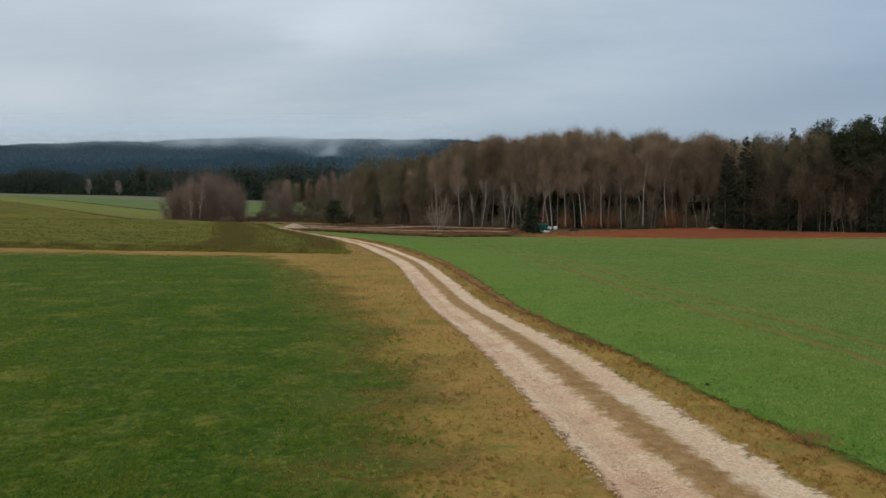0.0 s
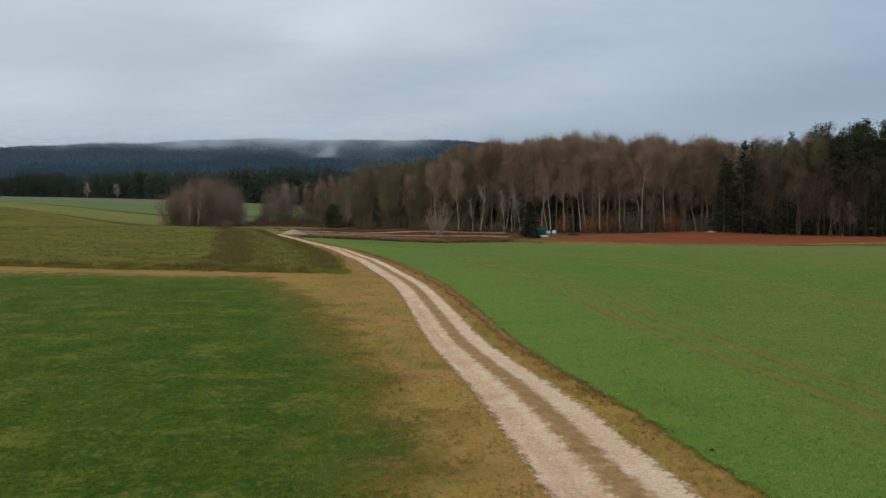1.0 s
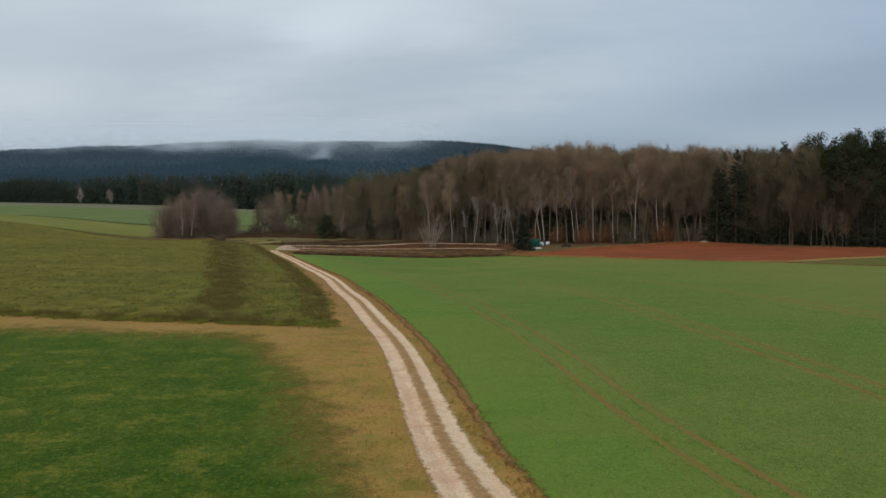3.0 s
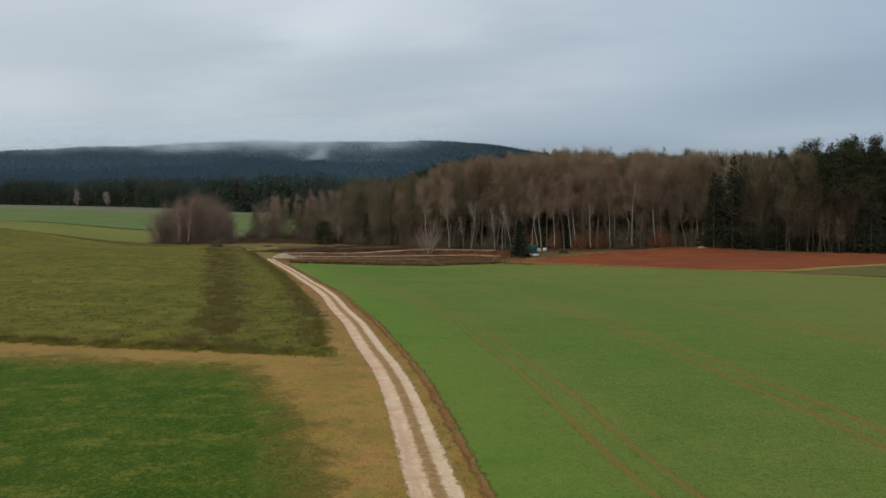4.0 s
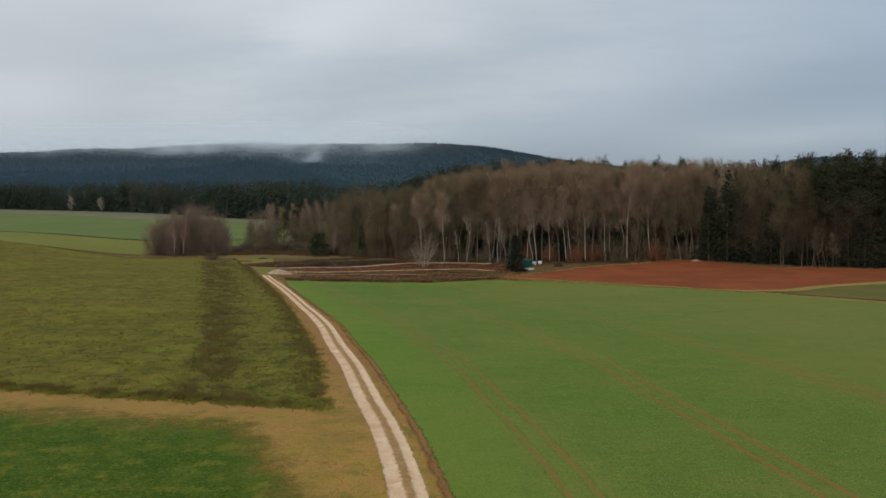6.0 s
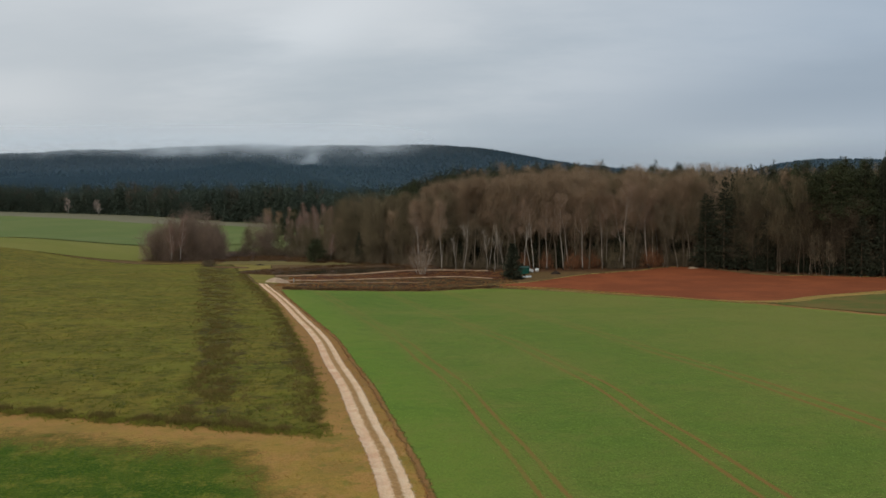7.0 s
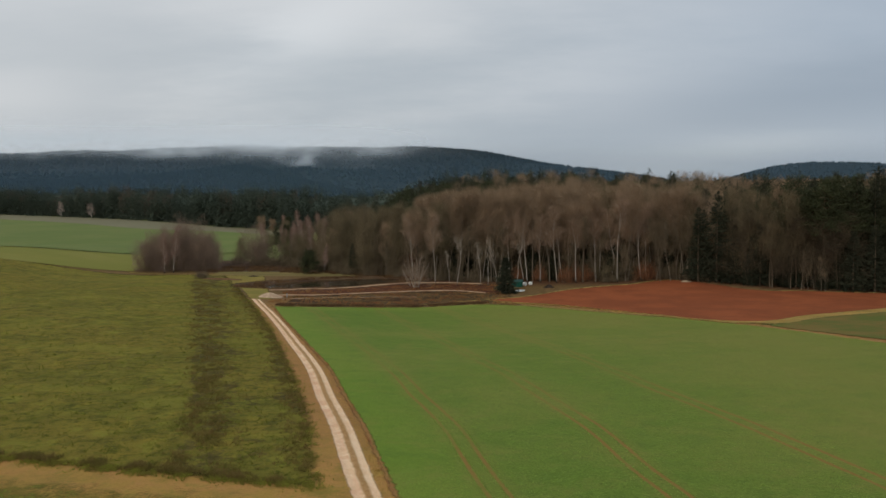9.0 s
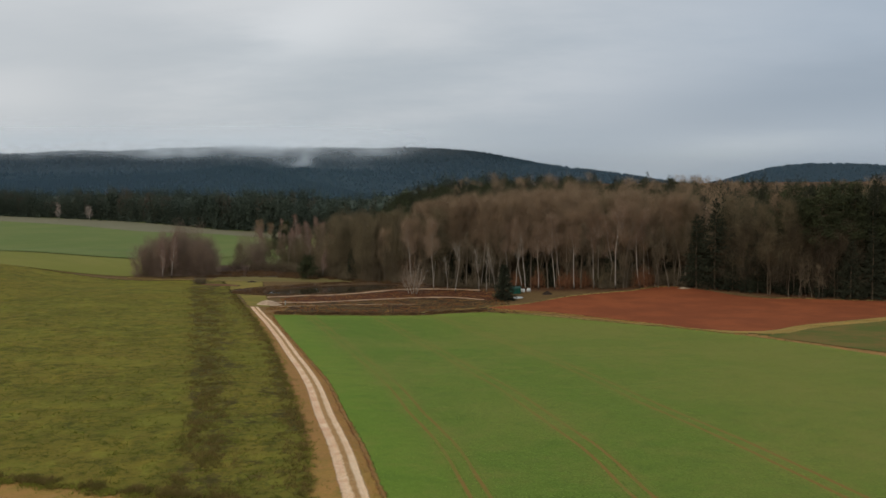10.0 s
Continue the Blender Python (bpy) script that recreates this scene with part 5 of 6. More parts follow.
# ---------------------------------------------------------------- low cloud on the hill, painted haze before it
def mat_mist(thin, base_z, full_z, seed, colour, right, fade_low, fade_high, wisps, puffs=()):
    """Drifting mist and painted haze: thin low down, closing to cloud higher up, in wisps."""
    m, nt, out = blank("hill_mist_haze")
    p = where(nt)
    s = node(nt, "SeparateXYZ")
    nt.links.new(p, s.inputs[0])
    mp2 = node(nt, "Mapping")
    mp2.inputs["Location"].default_value = (seed * 3.7, 0, seed)
    mp2.inputs["Scale"].default_value = (0.0042, 0.0042, 0.011)
    nt.links.new(p, mp2.inputs[0])
    n1 = noise_tex(nt, mp2.outputs[0], 1.0, 7, 0.6)
    n2 = noise_tex(nt, mp2.outputs[0], 5.0, 5, 0.6)
    h = maths(nt, "ADD", s.outputs["Z"], maths(nt, "MULTIPLY", maths(nt, "SUBTRACT", n1, 0.5), 70.0))
    wisp = maths(nt, "MULTIPLY", span(nt, n1, 0.57, 0.74), wisps)
    for wx, wz, rx, rz in puffs:
        qx = maths(nt, "POWER", maths(nt, "ABSOLUTE", maths(nt, "DIVIDE", maths(nt, "SUBTRACT", s.outputs["X"], wx), rx)), 2.0)
        qz = maths(nt, "POWER", maths(nt, "ABSOLUTE", maths(nt, "DIVIDE", maths(nt, "SUBTRACT", s.outputs["Z"], wz), rz)), 2.0)
        puff = maths(nt, "EXPONENT", maths(nt, "MULTIPLY", maths(nt, "ADD", qx, qz), -1.0))
        wisp = maths(nt, "ADD", wisp, maths(nt, "MULTIPLY", puff, maths(nt, "MULTIPLY", n2, 0.5)))
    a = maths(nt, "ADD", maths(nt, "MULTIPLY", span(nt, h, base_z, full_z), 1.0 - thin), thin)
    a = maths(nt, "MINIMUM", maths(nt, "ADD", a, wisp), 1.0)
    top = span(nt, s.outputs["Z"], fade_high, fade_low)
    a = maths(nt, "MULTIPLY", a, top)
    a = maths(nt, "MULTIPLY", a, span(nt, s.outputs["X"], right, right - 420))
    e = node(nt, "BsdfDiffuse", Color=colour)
    t = node(nt, "BsdfTransparent")
    mx = node(nt, "MixShader")
    nt.links.new(a, mx.inputs[0])
    nt.links.new(t.outputs[0], mx.inputs[1])
    nt.links.new(e.outputs[0], mx.inputs[2])
    nt.links.new(mx.outputs[0], out.inputs["Surface"])
    return m


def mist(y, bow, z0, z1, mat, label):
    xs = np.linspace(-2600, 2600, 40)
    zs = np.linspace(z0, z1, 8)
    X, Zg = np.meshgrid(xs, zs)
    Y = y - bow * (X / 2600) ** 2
    me = big_mesh("mist_haze_sheet", np.stack([X, Y, Zg], 2).reshape(-1, 3), grid_faces(len(zs), len(xs)), mat)
    tagged(new("mist_haze_sheet", me), label, "mist", kind="structure")


# added see-through sheet whose dark blue colour stands in for air haze
mist(990, 40, 2, 200, mat_mist(0.28, 2000, 2100, 1, (0.13, 0.215, 0.29, 1), 3000, 44, 84, 0.0), "thin blue-grey sheet painted as haze before the hill")
mist(1560, 150, 5, 460, mat_mist(0.03, 76, 124, 4, (0.84, 0.93, 1.0, 1), 180, 100, 165, 0.17, ((-208, 74, 22, 8), (-198, 84, 11, 11), (-420, 94, 60, 9), (-60, 96, 40, 12))), "low grey cloud resting on the hill")

# ---------------------------------------------------------------- ponds, banks and paths
def mat_water():
    m, nt, out = blank("pond_water")
    p = where(nt)
    finish(nt, out, lin(58, 48, 36), 0.05, noise_tex(nt, p, 1.4, 4, 0.5, (1, 2.5, 1)), 0.03, 0.01, spec=0.5)
    return m


def disc(name, cx, cy, rx, ry, z, mat, turn=0.0, n=40, wob=0.05):
    v = [(cx, cy, z)]
    for i in range(n):
        a = 2 * math.pi * i / n
        k = 1 + wob * math.sin(3 * a + 1) + wob * 0.6 * math.sin(7 * a)
        px, py = rx * k * math.cos(a), ry * k * math.sin(a)
        v.append((cx + px * math.cos(turn) - py * math.sin(turn), cy + px * math.sin(turn) + py * math.cos(turn), z))
    return mesh_of(name, v, [(0, 1 + i, 1 + (i + 1) % n) for i in range(n)], [mat])


tagged(new("pond", disc("pond", -26, 267, 23.0, 13.2, -6.45, mat_water(), math.radians(25.5))), "still dark pond reflecting the wood", "pond", kind="structure")

path_back = curve((-42, -38.5, -28, -16, -6, 7.5, 18, 26), (231, 234, 244.6, 253.4, 260.6, 267, 264, 262))
path_front = curve((-40, -37, -26, -13.6, 7, 20.6), (219, 221, 227, 237, 247, 239))
path_low = curve((-36, -33, -20, -6, 19), (213, 215, 224, 230.5, 235.5))
region("heath", -40, 26, 194, 282, 1.25, 0.09, M_HEATH,
       lambda X, Y: np.minimum(np.minimum(Y - crop_far(X) - 0.8, np.maximum(path_back(X) - Y + 1.0, np.minimum(4 - np.abs(X - 14), 270 - Y))), np.minimum(X + 31.5, 25 - X)),
       "rusty withered heath between the ponds and the crop", "heath")
region("rush_bed", -40, 22, 205, 275, 1.25, 0.13, M_RUSHBED,
       lambda X, Y: np.minimum(np.minimum(path_back(X) - 1.2 - Y, Y - path_front(X) - 1.5), X + 35), "bed of dark red rushes between two paths", "rush bed")
region("pond_margin", -66, 14, 238, 296, 1.25, 0.07, mat_plain("dark_reeds", lin(74, 56, 44), lin(94, 74, 52), 0.2, lin(52, 42, 34), soft=0.8, stretch=(0.3, 1, 1)),
       lambda X, Y: np.minimum((1.5 - pond_r(X, Y)) * 12, Y - path_back(X) - 1.0), "dark withered reeds round the pond", "reed bed")
region("shrub_litter", -84, -24, 298, 350, 1.5, 0.07, mat_plain("shrub_litter", lin(66, 50, 39), lin(84, 64, 48), 0.15, lin(50, 40, 32), soft=1.5, stretch=(0.4, 1, 1)),
       lambda X, Y: np.minimum(np.minimum(Y - 305 - 0.1 * (X + 60), 346 - Y), np.minimum(X + 78, -26 - X)), "brown leaf litter under the bushes behind the ponds", "leaf litter")
region("ditch_bank", -76, -48, 264, 288, 1.25, 0.1, mat_plain("ditch_bank", lin(116, 78, 58), lin(92, 64, 48), 0.4, lin(134, 104, 72), soft=0.8),
       lambda X, Y: 3.2 - np.hypot((X + 62.5) * 0.45, (Y - 275 + 0.35 * (X + 62.5)) * 0.7), "dark reddish ditch beside the bush clump", "ditch")
region("far_bank", -70, 0, 284, 306, 1.25, 0.09, mat_plain("mossy_grass", lin(108, 98, 58), lin(124, 106, 66), 0.2, lin(84, 74, 44), soft=0.8, stretch=(0.3, 1, 1)),
       lambda X, Y: np.minimum(Y - 288 + 0.05 * X, 300 - 0.12 * X - Y), "mossy grass on the far bank of the pond", "bank")
region("track_end", -74, -32, 214, 300, 1.25, 0.05, mat_plain("short_grass", lin(118, 108, 52), lin(136, 117, 60), 0.15, lin(104, 92, 46), soft=0.8),
       lambda X, Y: np.minimum(8.5 - np.abs(X + 46 + 0.2 * (Y - 220)), np.where(Y > 240, 9.0, X - meadow_right(Y) - 0.8)), "short yellowish grass where the track ends", "grass")


def strip(name, line, x0, x1, width, height, mat, label):
    """A low bank or path that follows a line y(x)."""
    xs, vs = np.arange(x0, x1, 0.6), np.linspace(-1, 1, 7)
    X = np.repeat(xs[:, None], 7, 1)
    Y = line(xs)[:, None] + vs[None, :] * width * (1 + 0.25 * np.sin(xs / 2.7)[:, None])
    Z = land(X, Y) + 0.15 + height * (1 - vs[None, :] ** 2)
    me = big_mesh(name, np.stack([X, Y, Z], 2).reshape(-1, 3), grid_faces(len(xs), 7)[:, ::-1], mat)
    put_attr(me, "edge", np.repeat((width * (1 - np.abs(vs)))[None, :], len(xs), 0) - 0.15)
    return tagged(new(name, me), label, "path", kind="structure")


strip("bank_path", path_back, -40, 20, 0.9, 0.35, M_SAND, "pale sandy path on the bank behind the rushes")
strip("pond_path", path_front, -37, 19, 0.8, 0.3, M_SAND, "pale sandy path on a low bank before the rushes")
strip("low_path", path_low, -34, 0, 0.5, 0.12, M_SAND, "narrow trodden path through the heath")


strip("bush_margin", curve((-102, -90, -75, -58), (303, 299, 295.5, 291)), -101, -58, 0.8, 0.1, M_STRAWEDGE, "pale dry grass edge along the foot of the bushes")


# ---------------------------------------------------------------- small things by the ponds
def lump(name, seed, wide, deep, high, mat, rough=0.18, rings=9, sides=22):
    """A heap with an uneven round outline."""
    r = np.random.default_rng(seed)
    ph = r.random(8) * 6.28
    v, f = [], []
    for i in range(rings):
        k = i / (rings - 1)
        for j in range(sides):
            a = 2 * math.pi * j / sides
            w = 1 + rough * (math.sin(2 * a + ph[0]) * 0.6 + math.sin(5 * a + ph[1] + 3 * k) * 0.4 + math.sin(9 * a + ph[2] + 7 * k) * 0.25)
            v.append((math.cos(a) * wide * (1 - k) * w, math.sin(a) * deep * (1 - k) * w,
                      high * (math.sin(k * math.pi / 2) ** 1.1) * (1 + rough * 0.4 * math.sin(4 * a + ph[3] + 5 * k)) - 0.15 * (1 - k)))
    for i in range(rings - 1):
        for j in range(sides):
            a, b = i * sides + j, i * sides + (j + 1) % sides
            f.append((a, b, b + sides, a + sides))
    return mesh_of(name, v, f, [mat])


def settle(ob, x, y, turn=0.0, sink=0.0):
    ob.matrix_world = pose(x, y, float(land(x, y)) - sink, 0, 0, turn)
    return ob


M_REED = mat_blade("withered_reeds", lin(98, 74, 54), lin(122, 96, 66))
M_HEAP = mat_simple("sand_heap", lin(178, 154, 126), lin(154, 128, 104), 1.2, spread=0.1, bump=0.7, dist=0.1)
M_BRUSH = mat_simple("dark_brushwood", lin(64, 52, 42), lin(44, 36, 30), 2.5, spread=0.2, bump=0.8, dist=0.15)
M_RUBBLE = mat_simple("pale_rubble", lin(158, 136, 110), lin(126, 106, 84), 1.5, spread=0.3)
M_WHITE = mat_simple("white_film", lin(206, 206, 200), lin(180, 180, 172), 2.0, rough=0.35, spread=0.06, spec=0.5)
M_SHED = mat_simple("green_boards", lin(40, 88, 72), lin(30, 70, 58), 1.5, rough=0.6, spread=0.12)
M_SHED_ROOF = mat_simple("felt_roof", lin(58, 82, 74), lin(48, 68, 62), 2.0, spread=0.1)
M_PALE = mat_simple("weathered_boards", lin(160, 158, 144), lin(134, 130, 116), 2.0, spread=0.1)
M_POST = mat_simple("weathered_post", lin(176, 170, 156), lin(128, 120, 106), 3.0, spread=0.1, stretch=(3, 3, 1))

settle(tagged(new("sand_heap", lump("sand_heap", 3, 3.4, 2.2, 1.15, M_HEAP, 0.14)), "pale sand heap at the end of the track", "heap"), -37.6, 218.5, 10)
settle(tagged(new("brush_pile", lump("brush_pile", 4, 2.4, 1.4, 0.4, M_BRUSH, 0.3)), "low dark brushwood pile on the grass", "brush pile"), -55, 289, 0)
settle(tagged(new("brush_pile", lump("brush_pile", 5, 2.0, 1.4, 0.9, M_BRUSH, 0.3)), "dark brushwood pile at the edge of the ploughed field", "brush pile"), 38.5, 253.5, 0)
settle(tagged(new("rubble_pile", lump("rubble_pile", 6, 2.3, 1.2, 0.6, M_RUBBLE, 0.35)), "pale field stones heaped at the wood's edge", "stone pile"), 82, 262.5, 0)


def box(w, d, h, z=0.0, bevel=0.02):
    bm = bmesh.new()
    bmesh.ops.create_cube(bm, size=1)
    bmesh.ops.scale(bm, vec=(w, d, h), verts=bm.verts)
    bmesh.ops.translate(bm, vec=(0, 0, z + h / 2), verts=bm.verts)
    bmesh.ops.bevel(bm, geom=bm.edges, offset=bevel, segments=1, affect="EDGES")
    return bm


def from_bm(name, bm, mat, shift=(0, 0, 0), rot=None):
    if rot is not None:
        bmesh.ops.rotate(bm, cent=(0, 0, 0), matrix=Euler([radians(a) for a in rot]).to_matrix(), verts=bm.verts)
    bmesh.ops.translate(bm, vec=shift, verts=bm.verts)
    me = bpy.data.meshes.new(name)
    bm.to_mesh(me)
    bm.free()
    me.materials.append(mat)
    return me


shed = thing("shed", (0, 0, 0), 0, "small green boarded shed beside the young spruce", "shed")
SW, SD, SH = 2.8, 2.2, 1.8
for nm, w, d, sx, sy in (("front_wall", SW, 0.08, 0, -SD / 2), ("back_wall", SW, 0.08, 0, SD / 2), ("side_wall", 0.08, SD - 0.1, -SW / 2, 0), ("side_wall", 0.08, SD - 0.1, SW / 2, 0)):
    part(nm, from_bm(nm, box(w, d, SH), M_PALE if sx > 0 else M_SHED, (sx, sy, 0)), shed, "pale weathered end wall" if sx > 0 else "")
for i in range(8):
    part("board", from_bm("board", box(0.28, 0.03, SH - 0.1, 0.05, 0.006), M_SHED, (-SW / 2 + 0.2 + i * 0.32, -SD / 2 - 0.056, 0)), shed)
for sgn in (-1, 1):
    part("roof", from_bm("roof", box(SW + 0.4, 1.4, 0.07), M_SHED_ROOF, (0, sgn * 0.62, SH + 0.13), (sgn * -22, 0, 0)), shed)
part("door", from_bm("door", box(0.05, 0.8, 1.6), M_PALE, (SW / 2 + 0.066, 0.2, 0.05)), shed, "pale plank door")
shed.matrix_world = pose(29.3, 256, float(land(29.3, 256)) - 0.05, 0, 0, 14)


def bale(label):
    root = thing("wrapped_bale", (0, 0, 0), 0, label, "bale", "white bales by the shed")
    bm = bmesh.new()
    bmesh.ops.create_cone(bm, segments=20, radius1=0.56, radius2=0.56, depth=1.1, cap_ends=True)
    bmesh.ops.bevel(bm, geom=[e for e in bm.edges if e.calc_face_angle(0) > 1], offset=0.12, segments=3, affect="EDGES")
    part("film", from_bm("film", bm, M_WHITE, (0, 0, 0.56), (90, 0, 0)), root)
    return root


b1 = settle(bale("round white wrapped bale on the grass"), 32.0, 259.0, 30)
copy_thing(b1, pose(33.9, 260.2, float(land(33.9, 260.2)), 0, 0, 75))
boat_bm = bmesh.new()
rows = []
for i in range(9):
    k = i / 8
    w, h = 0.62 * math.sin(math.pi * (0.08 + 0.84 * k)) ** 0.7, 0.42 * (1 - 0.25 * abs(2 * k - 1))
    rows.append([boat_bm.verts.new((-1.25 + 2.5 * k, w * math.cos(a), h * math.sin(a))) for a in np.linspace(0, math.pi, 9)])
for a, b in zip(rows, rows[1:]):
    for i in range(8):
        boat_bm.faces.new((a[i], a[i + 1], b[i + 1], b[i]))
boat_bm.faces.new(rows[0])
boat_bm.faces.new(rows[-1][::-1])
boat = tagged(new("boat", from_bm("boat", boat_bm, M_WHITE)), "small white boat lying upturned beside the shed", "boat")
settle(boat, 28.8, 244.5, 22)
boat.matrix_world = boat.matrix_world @ Matrix.Diagonal((1.2, 1.2, 1.2, 1))


def post(x, y, h, w, label):
    bm = box(w, w, h, 0, 0.012)
    ob = tagged(new("post", from_bm("post", bm, M_POST)), label, "post")
    settle(ob, x, y, 20, 0.05)


post(89.5, 266, 2.2, 0.3, "pale weathered post at the wood's edge")
post(-33.4, 220.5, 1.1, 0.25, "short pale post beside the sand heap")

# ---------------------------------------------------------------- grasses and stones underfoot
r3 = np.random.default_rng(33)


def tufts(name, x, y, per, low, high, width, mat, label, lean=0.5, base=0.04):
    """Tufts of grass blades growing from the given spots."""
    n = len(x) * per
    X, Y = np.repeat(x, per) + r3.normal(size=n) * low * 0.35, np.repeat(y, per) + r3.normal(size=n) * low * 0.35
    roots = np.stack([X, Y, land(X, Y) + base], 1)
    ways = r3.normal(size=(n, 3)) * lean
    ways[:, 2] = 1.0
    p = Pile()
    blades(p, roots, ways, r3.uniform(low, high, n), r3.uniform(0.6, 1.4, n) * width, r3)
    tagged(new(name, p.mesh(name, mat)), label, "grass", kind="stuff")


def spots(n, y0, y1, left, right, power=1.7):
    """Random spots between two lines x(y), thicker towards the near end."""
    y = y0 + (y1 - y0) * r3.random(n) ** power
    a, b = left(y), right(y)
    return a + (b - a) * r3.random(n), y


def patchy(x, y, size, share, seed=0.0):
    """Keeps the spots of uneven patches, about that share of all."""
    v = np.array([noise.noise((a / size, b / size * 0.7, seed)) + 0.6 * noise.noise((a / size * 2.7, b / size * 2, seed + 5)) for a, b in zip(x, y)])
    return v + r3.normal(size=len(v)) * 0.12 > np.quantile(v, 1 - share)


x, y = spots(52000, 8, 62, lambda y: -0.62 * y - 4, lambda y: mid(y) - lawn_gap(y) + 1.0, 2.1)
k = patchy(x, y, 0.9, 0.75) & (r3.random(len(x)) < ss(-1.5, 2.5, mid(y) - lawn_gap(y) - x + 1.5 * np.sin(y * 1.3 + np.sin(y * 3.1)) + r3.normal(size=len(x)) * 0.8))
tufts("grass_tufts", x[k], y[k], 5, 0.04, 0.12, 0.02, M_BLADE, "short green grass blades of the mown field", 1.1)
x, y = spots(26000, 8, 60, lambda y: -0.62 * y - 4, lambda y: mid(y) - lawn_gap(y) + 1, 2.0)
k = patchy(x, y, 1.0, 0.28, 3.0)
tufts("straw_tufts", x[k], y[k], 5, 0.03, 0.08, 0.016, M_STRAW, "straw-coloured tufts among the green grass", 1.1)
x, y = spots(9000, 8, 62, lambda y: mid(y) - lawn_gap(y) - 2, lambda y: mid(y) - half(y) - 0.1)
k = patchy(x, y, 0.8, 0.7)
tufts("dry_grass", x[k], y[k], 5, 0.04, 0.14, 0.02, M_BLADE_DRY, "dry straw-coloured grass beside the track", 0.9, 0.0)
x, y = spots(5600, 8, 130, lambda y: mid(y) + half(y) + 0.1, lambda y: crop_left(y) + 0.1, 2.0)
k = patchy(x, y, 0.7, 0.7)
tufts("verge_grass", x[k], y[k], 6, 0.04, 0.13, 0.022, M_BLADE_DRY, "dry tufted grass between track and crop", 0.8, 0.0)
x, y = spots(4600, 14, 195, lambda y: crop_left(y) - 0.42, lambda y: crop_left(y) + 0.15, 1.1)
k = patchy(x, y, 2.0, 0.5) & (r3.random(len(x)) < ss(18, 28, y))
tufts("rusty_weeds", x[k], y[k], 6, 0.06, 0.24, 0.026, M_RUSTY, "rust-red withered stalks along the crop's edge", 0.6, 0.0)
x, y = spots(3600, 8, 70, lambda y: mid(y) - 0.16, lambda y: mid(y) + 0.36, 2.0)
k = patchy(x, y, 0.5, 0.7)
tufts("middle_grass", x[k], y[k], 5, 0.04, 0.12, 0.02, M_BLADE_DRY, "thin withered grass on the middle of the track", 0.8)
x, y = spots(60000, 8, 130, lambda y: crop_left(y) + 0.1, lambda y: crop_left(y) + 3 + 0.5 * y, 2.8)
off = np.min([np.abs(np.abs(x - mid(y) - c(y)) - 0.78) for _, c in TRAMS], axis=0)
tufts("cereal_plants", x[off > 0.16], y[off > 0.16], 4, 0.05, 0.12, 0.03, M_BLADE_CROP, "young green cereal plants", 0.8, 0.05)
for n, (_, c) in enumerate(TRAMS[:2]):
    for wheel in (-0.78, 0.78):
        y = 14 + 70 * r3.random(2600) ** 1.7
        x = mid(y) + c(y) + wheel + r3.choice((-1, 1), 2600) * r3.uniform(0.16, 0.42, 2600)
        tufts("cereal_rows", x, y, 4, 0.06, 0.13, 0.022, M_BLADE_CROP, "taller cereal plants beside the wheel lines", 0.6, 0.05)


def weed_spots(n):
    """Spots thick in the middle of the weedy strip, thinning to its sides."""
    y = 62 + 195 * r3.random(n) ** 1.25
    w = np.minimum(np.abs(r3.normal(size=n)) * 0.65, r3.uniform(0.3, 1.9, n)) - 0.04 + 0.14 * r3.normal(size=n)
    x = weed_l(y) + (weed_r(y) - weed_l(y)) * w
    return x, y, (y > near_edge(x) + 0.5) & (x < meadow_right(y))


x, y, ok = weed_spots(13000)
k = patchy(x, y, 2.6, 0.42) & ok
tufts("withered_weeds", x[k], y[k], 6, 0.15, 0.6, 0.04, M_WEED, "dark withered weeds in the meadow strip", 0.6)
x, y = spots(22000, 60, 240, lambda y: -0.55 * y - 8, lambda y: meadow_right(y), 1.4)
k = patchy(x, y, 4.0, 0.36, 2.0) & (y > near_edge(x))
tufts("meadow_tussocks", x[k], y[k], 5, 0.08, 0.28, 0.04, M_TUSSOCK, "brownish green tussocks of the rough meadow", 0.9)
x, y = spots(30000, 60, 240, lambda y: -0.55 * y - 8, lambda y: meadow_right(y), 1.4)
k = patchy(x, y, 2.2, 0.30, 8.0) & (y > near_edge(x))
tufts("dark_tussocks", x[k], y[k], 6, 0.1, 0.34, 0.05, M_TUSSOCK_DARK, "dark olive tussocks of the rough meadow", 0.9)
x = r3.uniform(-46, -8, 3800)
y = near_edge(x) + np.abs(r3.normal(size=3800)) * 0.8
k = patchy(x, y, 2.5, 0.5)
tufts("edge_weeds", x[k], y[k], 8, 0.15, 0.65, 0.04, M_WEED, "withered weeds along the meadow's near edge", 0.7)
x = r3.uniform(-52, -7.5, 5200)
y = near_edge(x) + r3.normal(size=5200) * 0.55 - 0.1
k = patchy(x, y, 1.6, 0.7, 4.0)
tufts("edge_grass", x[k], y[k], 6, 0.1, 0.42, 0.03, M_TUSSOCK, "shaggy olive grass along the meadow's near edge", 0.7)
y = 63 + 150 * r3.random(5200) ** 1.3
x = meadow_right(y) + r3.normal(size=5200) * 0.5
k = patchy(x, y, 1.8, 0.45, 6.0)
tufts("side_grass", x[k], y[k], 5, 0.08, 0.3, 0.03, M_TUSSOCK, "shaggy grass along the meadow beside the track", 0.7)
y = 66 + 170 * r3.random(3800)
x = meadow_right(y) - np.abs(r3.normal(size=3800)) * 1.4
k = patchy(x, y, 2.5, 0.6)
tufts("side_weeds", x[k], y[k], 7, 0.15, 0.55, 0.05, M_WEED, "dark weeds along the meadow beside the track", 0.7)
x = r3.uniform(-36, 24, 7000)
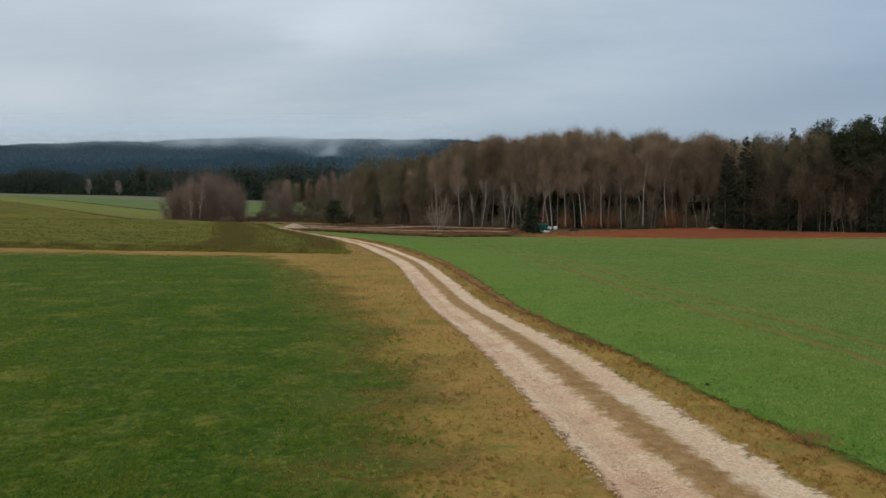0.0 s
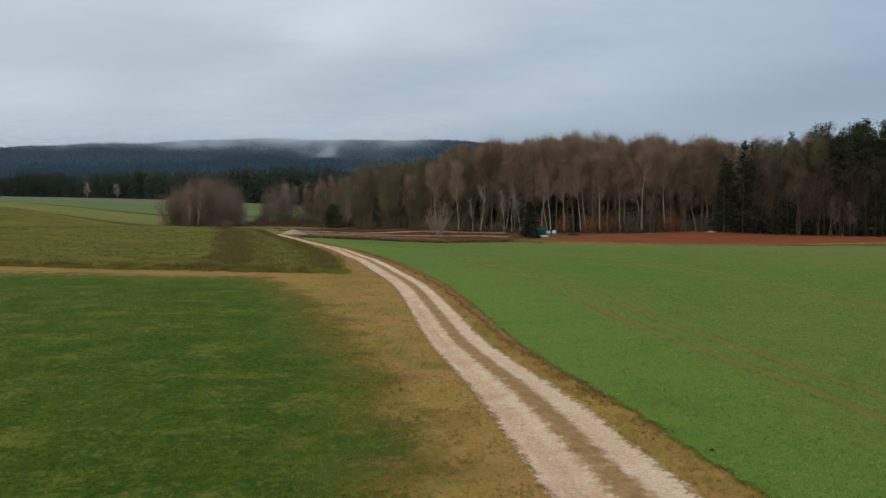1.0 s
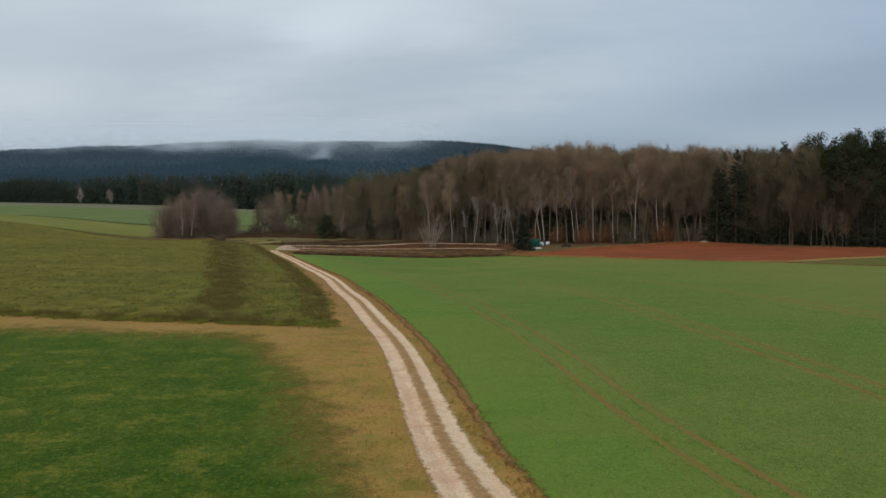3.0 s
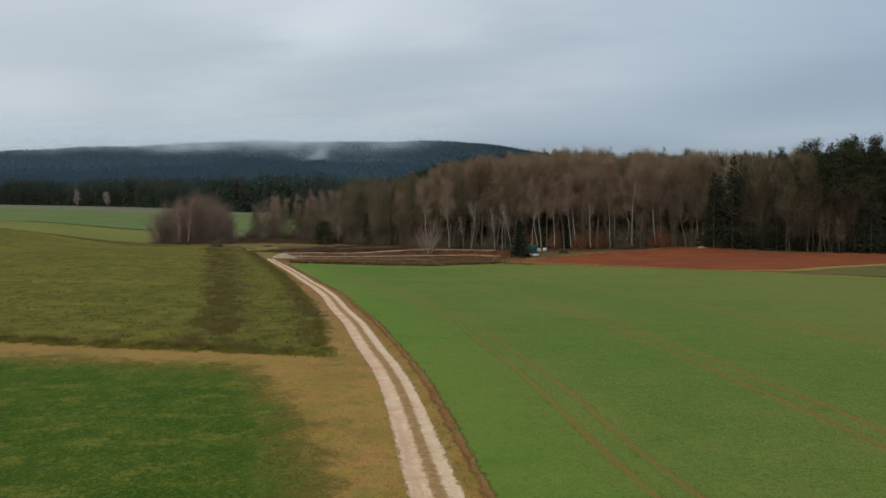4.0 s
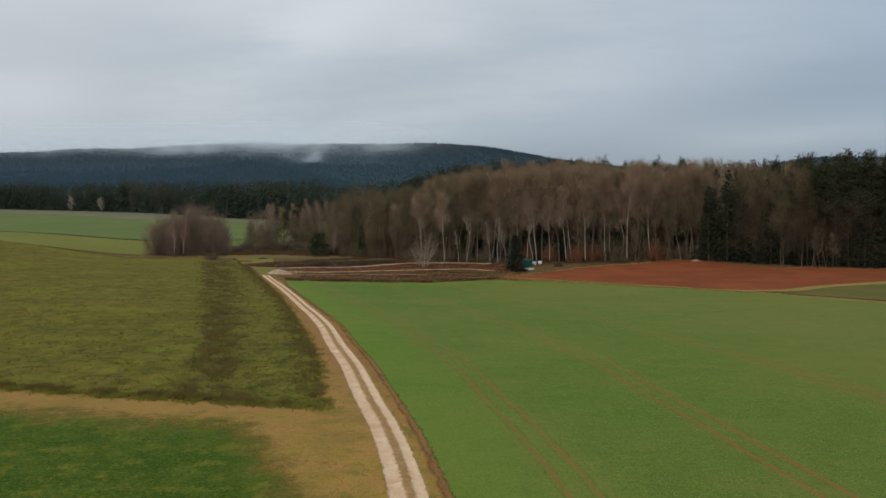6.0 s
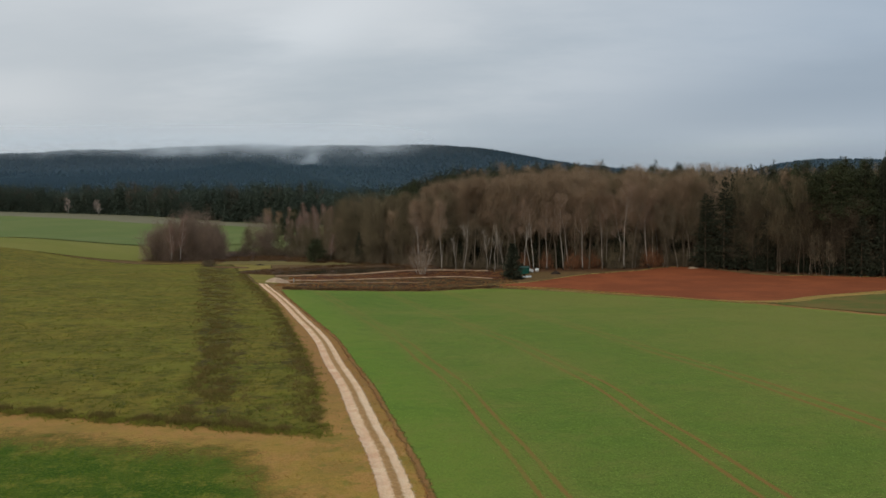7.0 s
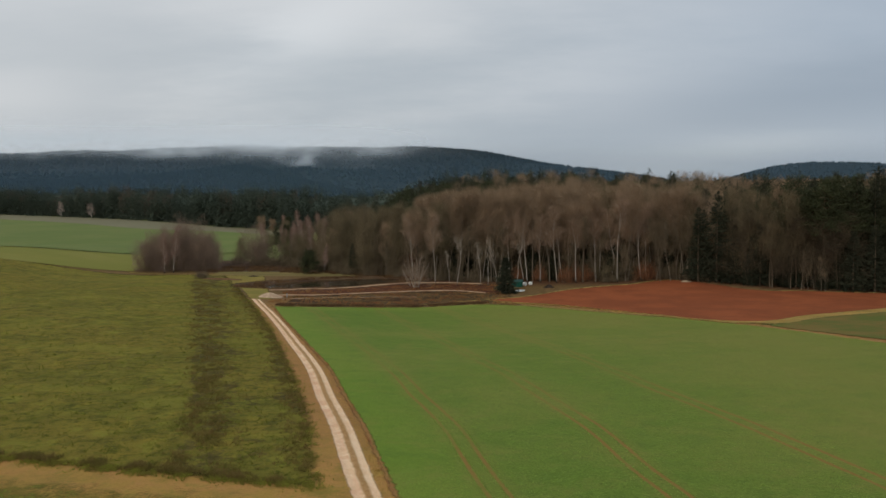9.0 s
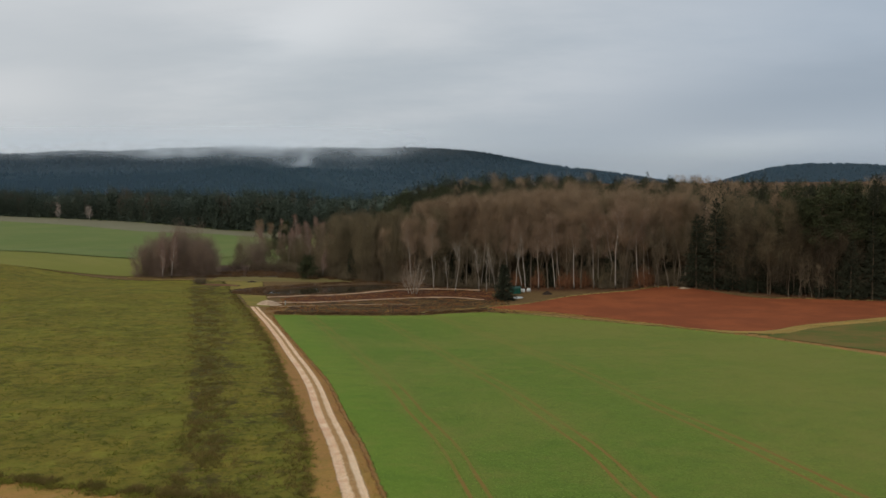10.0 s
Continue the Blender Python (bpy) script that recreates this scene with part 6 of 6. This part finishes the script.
y = crop_far(x) + 1.0 + r3.random(7000) * np.maximum(path_back(x) - crop_far(x) - 2, 1)
k = patchy(x, y, 4.0, 0.5)
tufts("rushes", x[k], y[k], 6, 0.2, 0.6, 0.06, M_RUSH, "rusty rushes and dead grass by the ponds", 0.5)
x = r3.uniform(-33, 18, 3600)
y = crop_far(x) + 1.4 + r3.random(3600) * 2.6
k = patchy(x, y, 3.0, 0.7, 7.0)
tufts("edge_rushes", x[k], y[k], 7, 0.3, 0.75, 0.06, M_REED, "dark brown rushes along the far edge of the crop", 0.4)
a, k = r3.uniform(0, 6.28, 5200), r3.uniform(1.0, 1.4, 5200)
x, y = -26 + 0.90 * 22 * k * np.cos(a) - 0.43 * 12.5 * k * np.sin(a), 267 + 0.43 * 22 * k * np.cos(a) + 0.90 * 12.5 * k * np.sin(a)
k = patchy(x, y, 4.0, 0.6) & (y > path_back(x) + 0.8)
tufts("reeds", x[k], y[k], 6, 0.3, 0.9, 0.06, M_REED, "dark brown withered reeds on the pond's shore", 0.35)
x = r3.uniform(-80, -14, 5200)
y = np.interp(x, (-80, -60, -30, -14), (303, 306, 298, 290)) + r3.random(5200) * 16
k = patchy(x, y, 4.0, 0.6, 9.0)
tufts("brush", x[k], y[k], 6, 0.4, 1.3, 0.06, M_REED, "dark brown brush under the bare bushes", 0.5)
x = r3.uniform(20, 150, 2500)
y = soil_low(x) - 2.5 + r3.normal(size=2500) * 1.2
tufts("margin_grass", x, y, 6, 0.15, 0.4, 0.06, M_BLADE_DRY, "yellow grass on the field margin", 0.6)


def stones(name, n, y0, y1, left, right, small, large, label):
    oct_v = np.array([(1, 0, 0), (0, 1, 0), (-1, 0, 0), (0, -1, 0), (0, 0, 1), (0, 0, -1)], float)
    oct_f = np.array([(0, 1, 4), (1, 2, 4), (2, 3, 4), (3, 0, 4), (1, 0, 5), (2, 1, 5), (3, 2, 5), (0, 3, 5)])
    x, y = spots(n, y0, y1, left, right, 2.0)
    size = r3.uniform(small, large, n)[:, None, None] * r3.uniform(0.6, 1.2, (n, 1, 3))
    v = oct_v[None] * size * r3.uniform(0.8, 1.2, (n, 6, 3))
    a = r3.random(n) * 6.28
    c, s_ = np.cos(a)[:, None], np.sin(a)[:, None]
    P = np.stack([v[:, :, 0] * c - v[:, :, 1] * s_ + x[:, None], v[:, :, 0] * s_ + v[:, :, 1] * c + y[:, None], v[:, :, 2] * 0.7 + (land(x, y) + 0.045)[:, None]], 2)
    f = (oct_f[None] + 6 * np.arange(n)[:, None, None]).reshape(-1, 3)
    tagged(new(name, big_mesh(name, P.reshape(-1, 3), f, M_STONE, False)), label, "gravel", kind="stuff")


x, y = 6.35 + r3.normal(size=70) * 0.16, 14.6 + r3.normal(size=70) * 0.2
tufts("rusty_weeds", x, y, 6, 0.06, 0.22, 0.022, M_RUSTY, "patch of rust-red withered stalks beside the crop", 0.8, 0.02)
stones("gravel", 7000, 8, 45, lambda y: mid(y) - half(y) * 1.05, lambda y: mid(y) - half(y) * 0.45, 0.008, 0.028, "loose pale gravel along the left rut")
stones("gravel", 3500, 8, 40, lambda y: mid(y) - 0.2 * half(y), lambda y: mid(y) + half(y) * 0.5, 0.006, 0.02, "loose pale gravel on the middle of the track")
stones("gravel", 2000, 8, 40, lambda y: mid(y) + half(y) * 0.5, lambda y: mid(y) + half(y) * 1.05, 0.005, 0.016, "fine pale gravel on the right rut")
settle(tagged(new("soil_clod", lump("soil_clod", 8, 0.16, 0.12, 0.12, M_BRUSH, 0.3)), "dark clod of earth at the crop's edge", "clod"), 5.75, 18.6, 0)
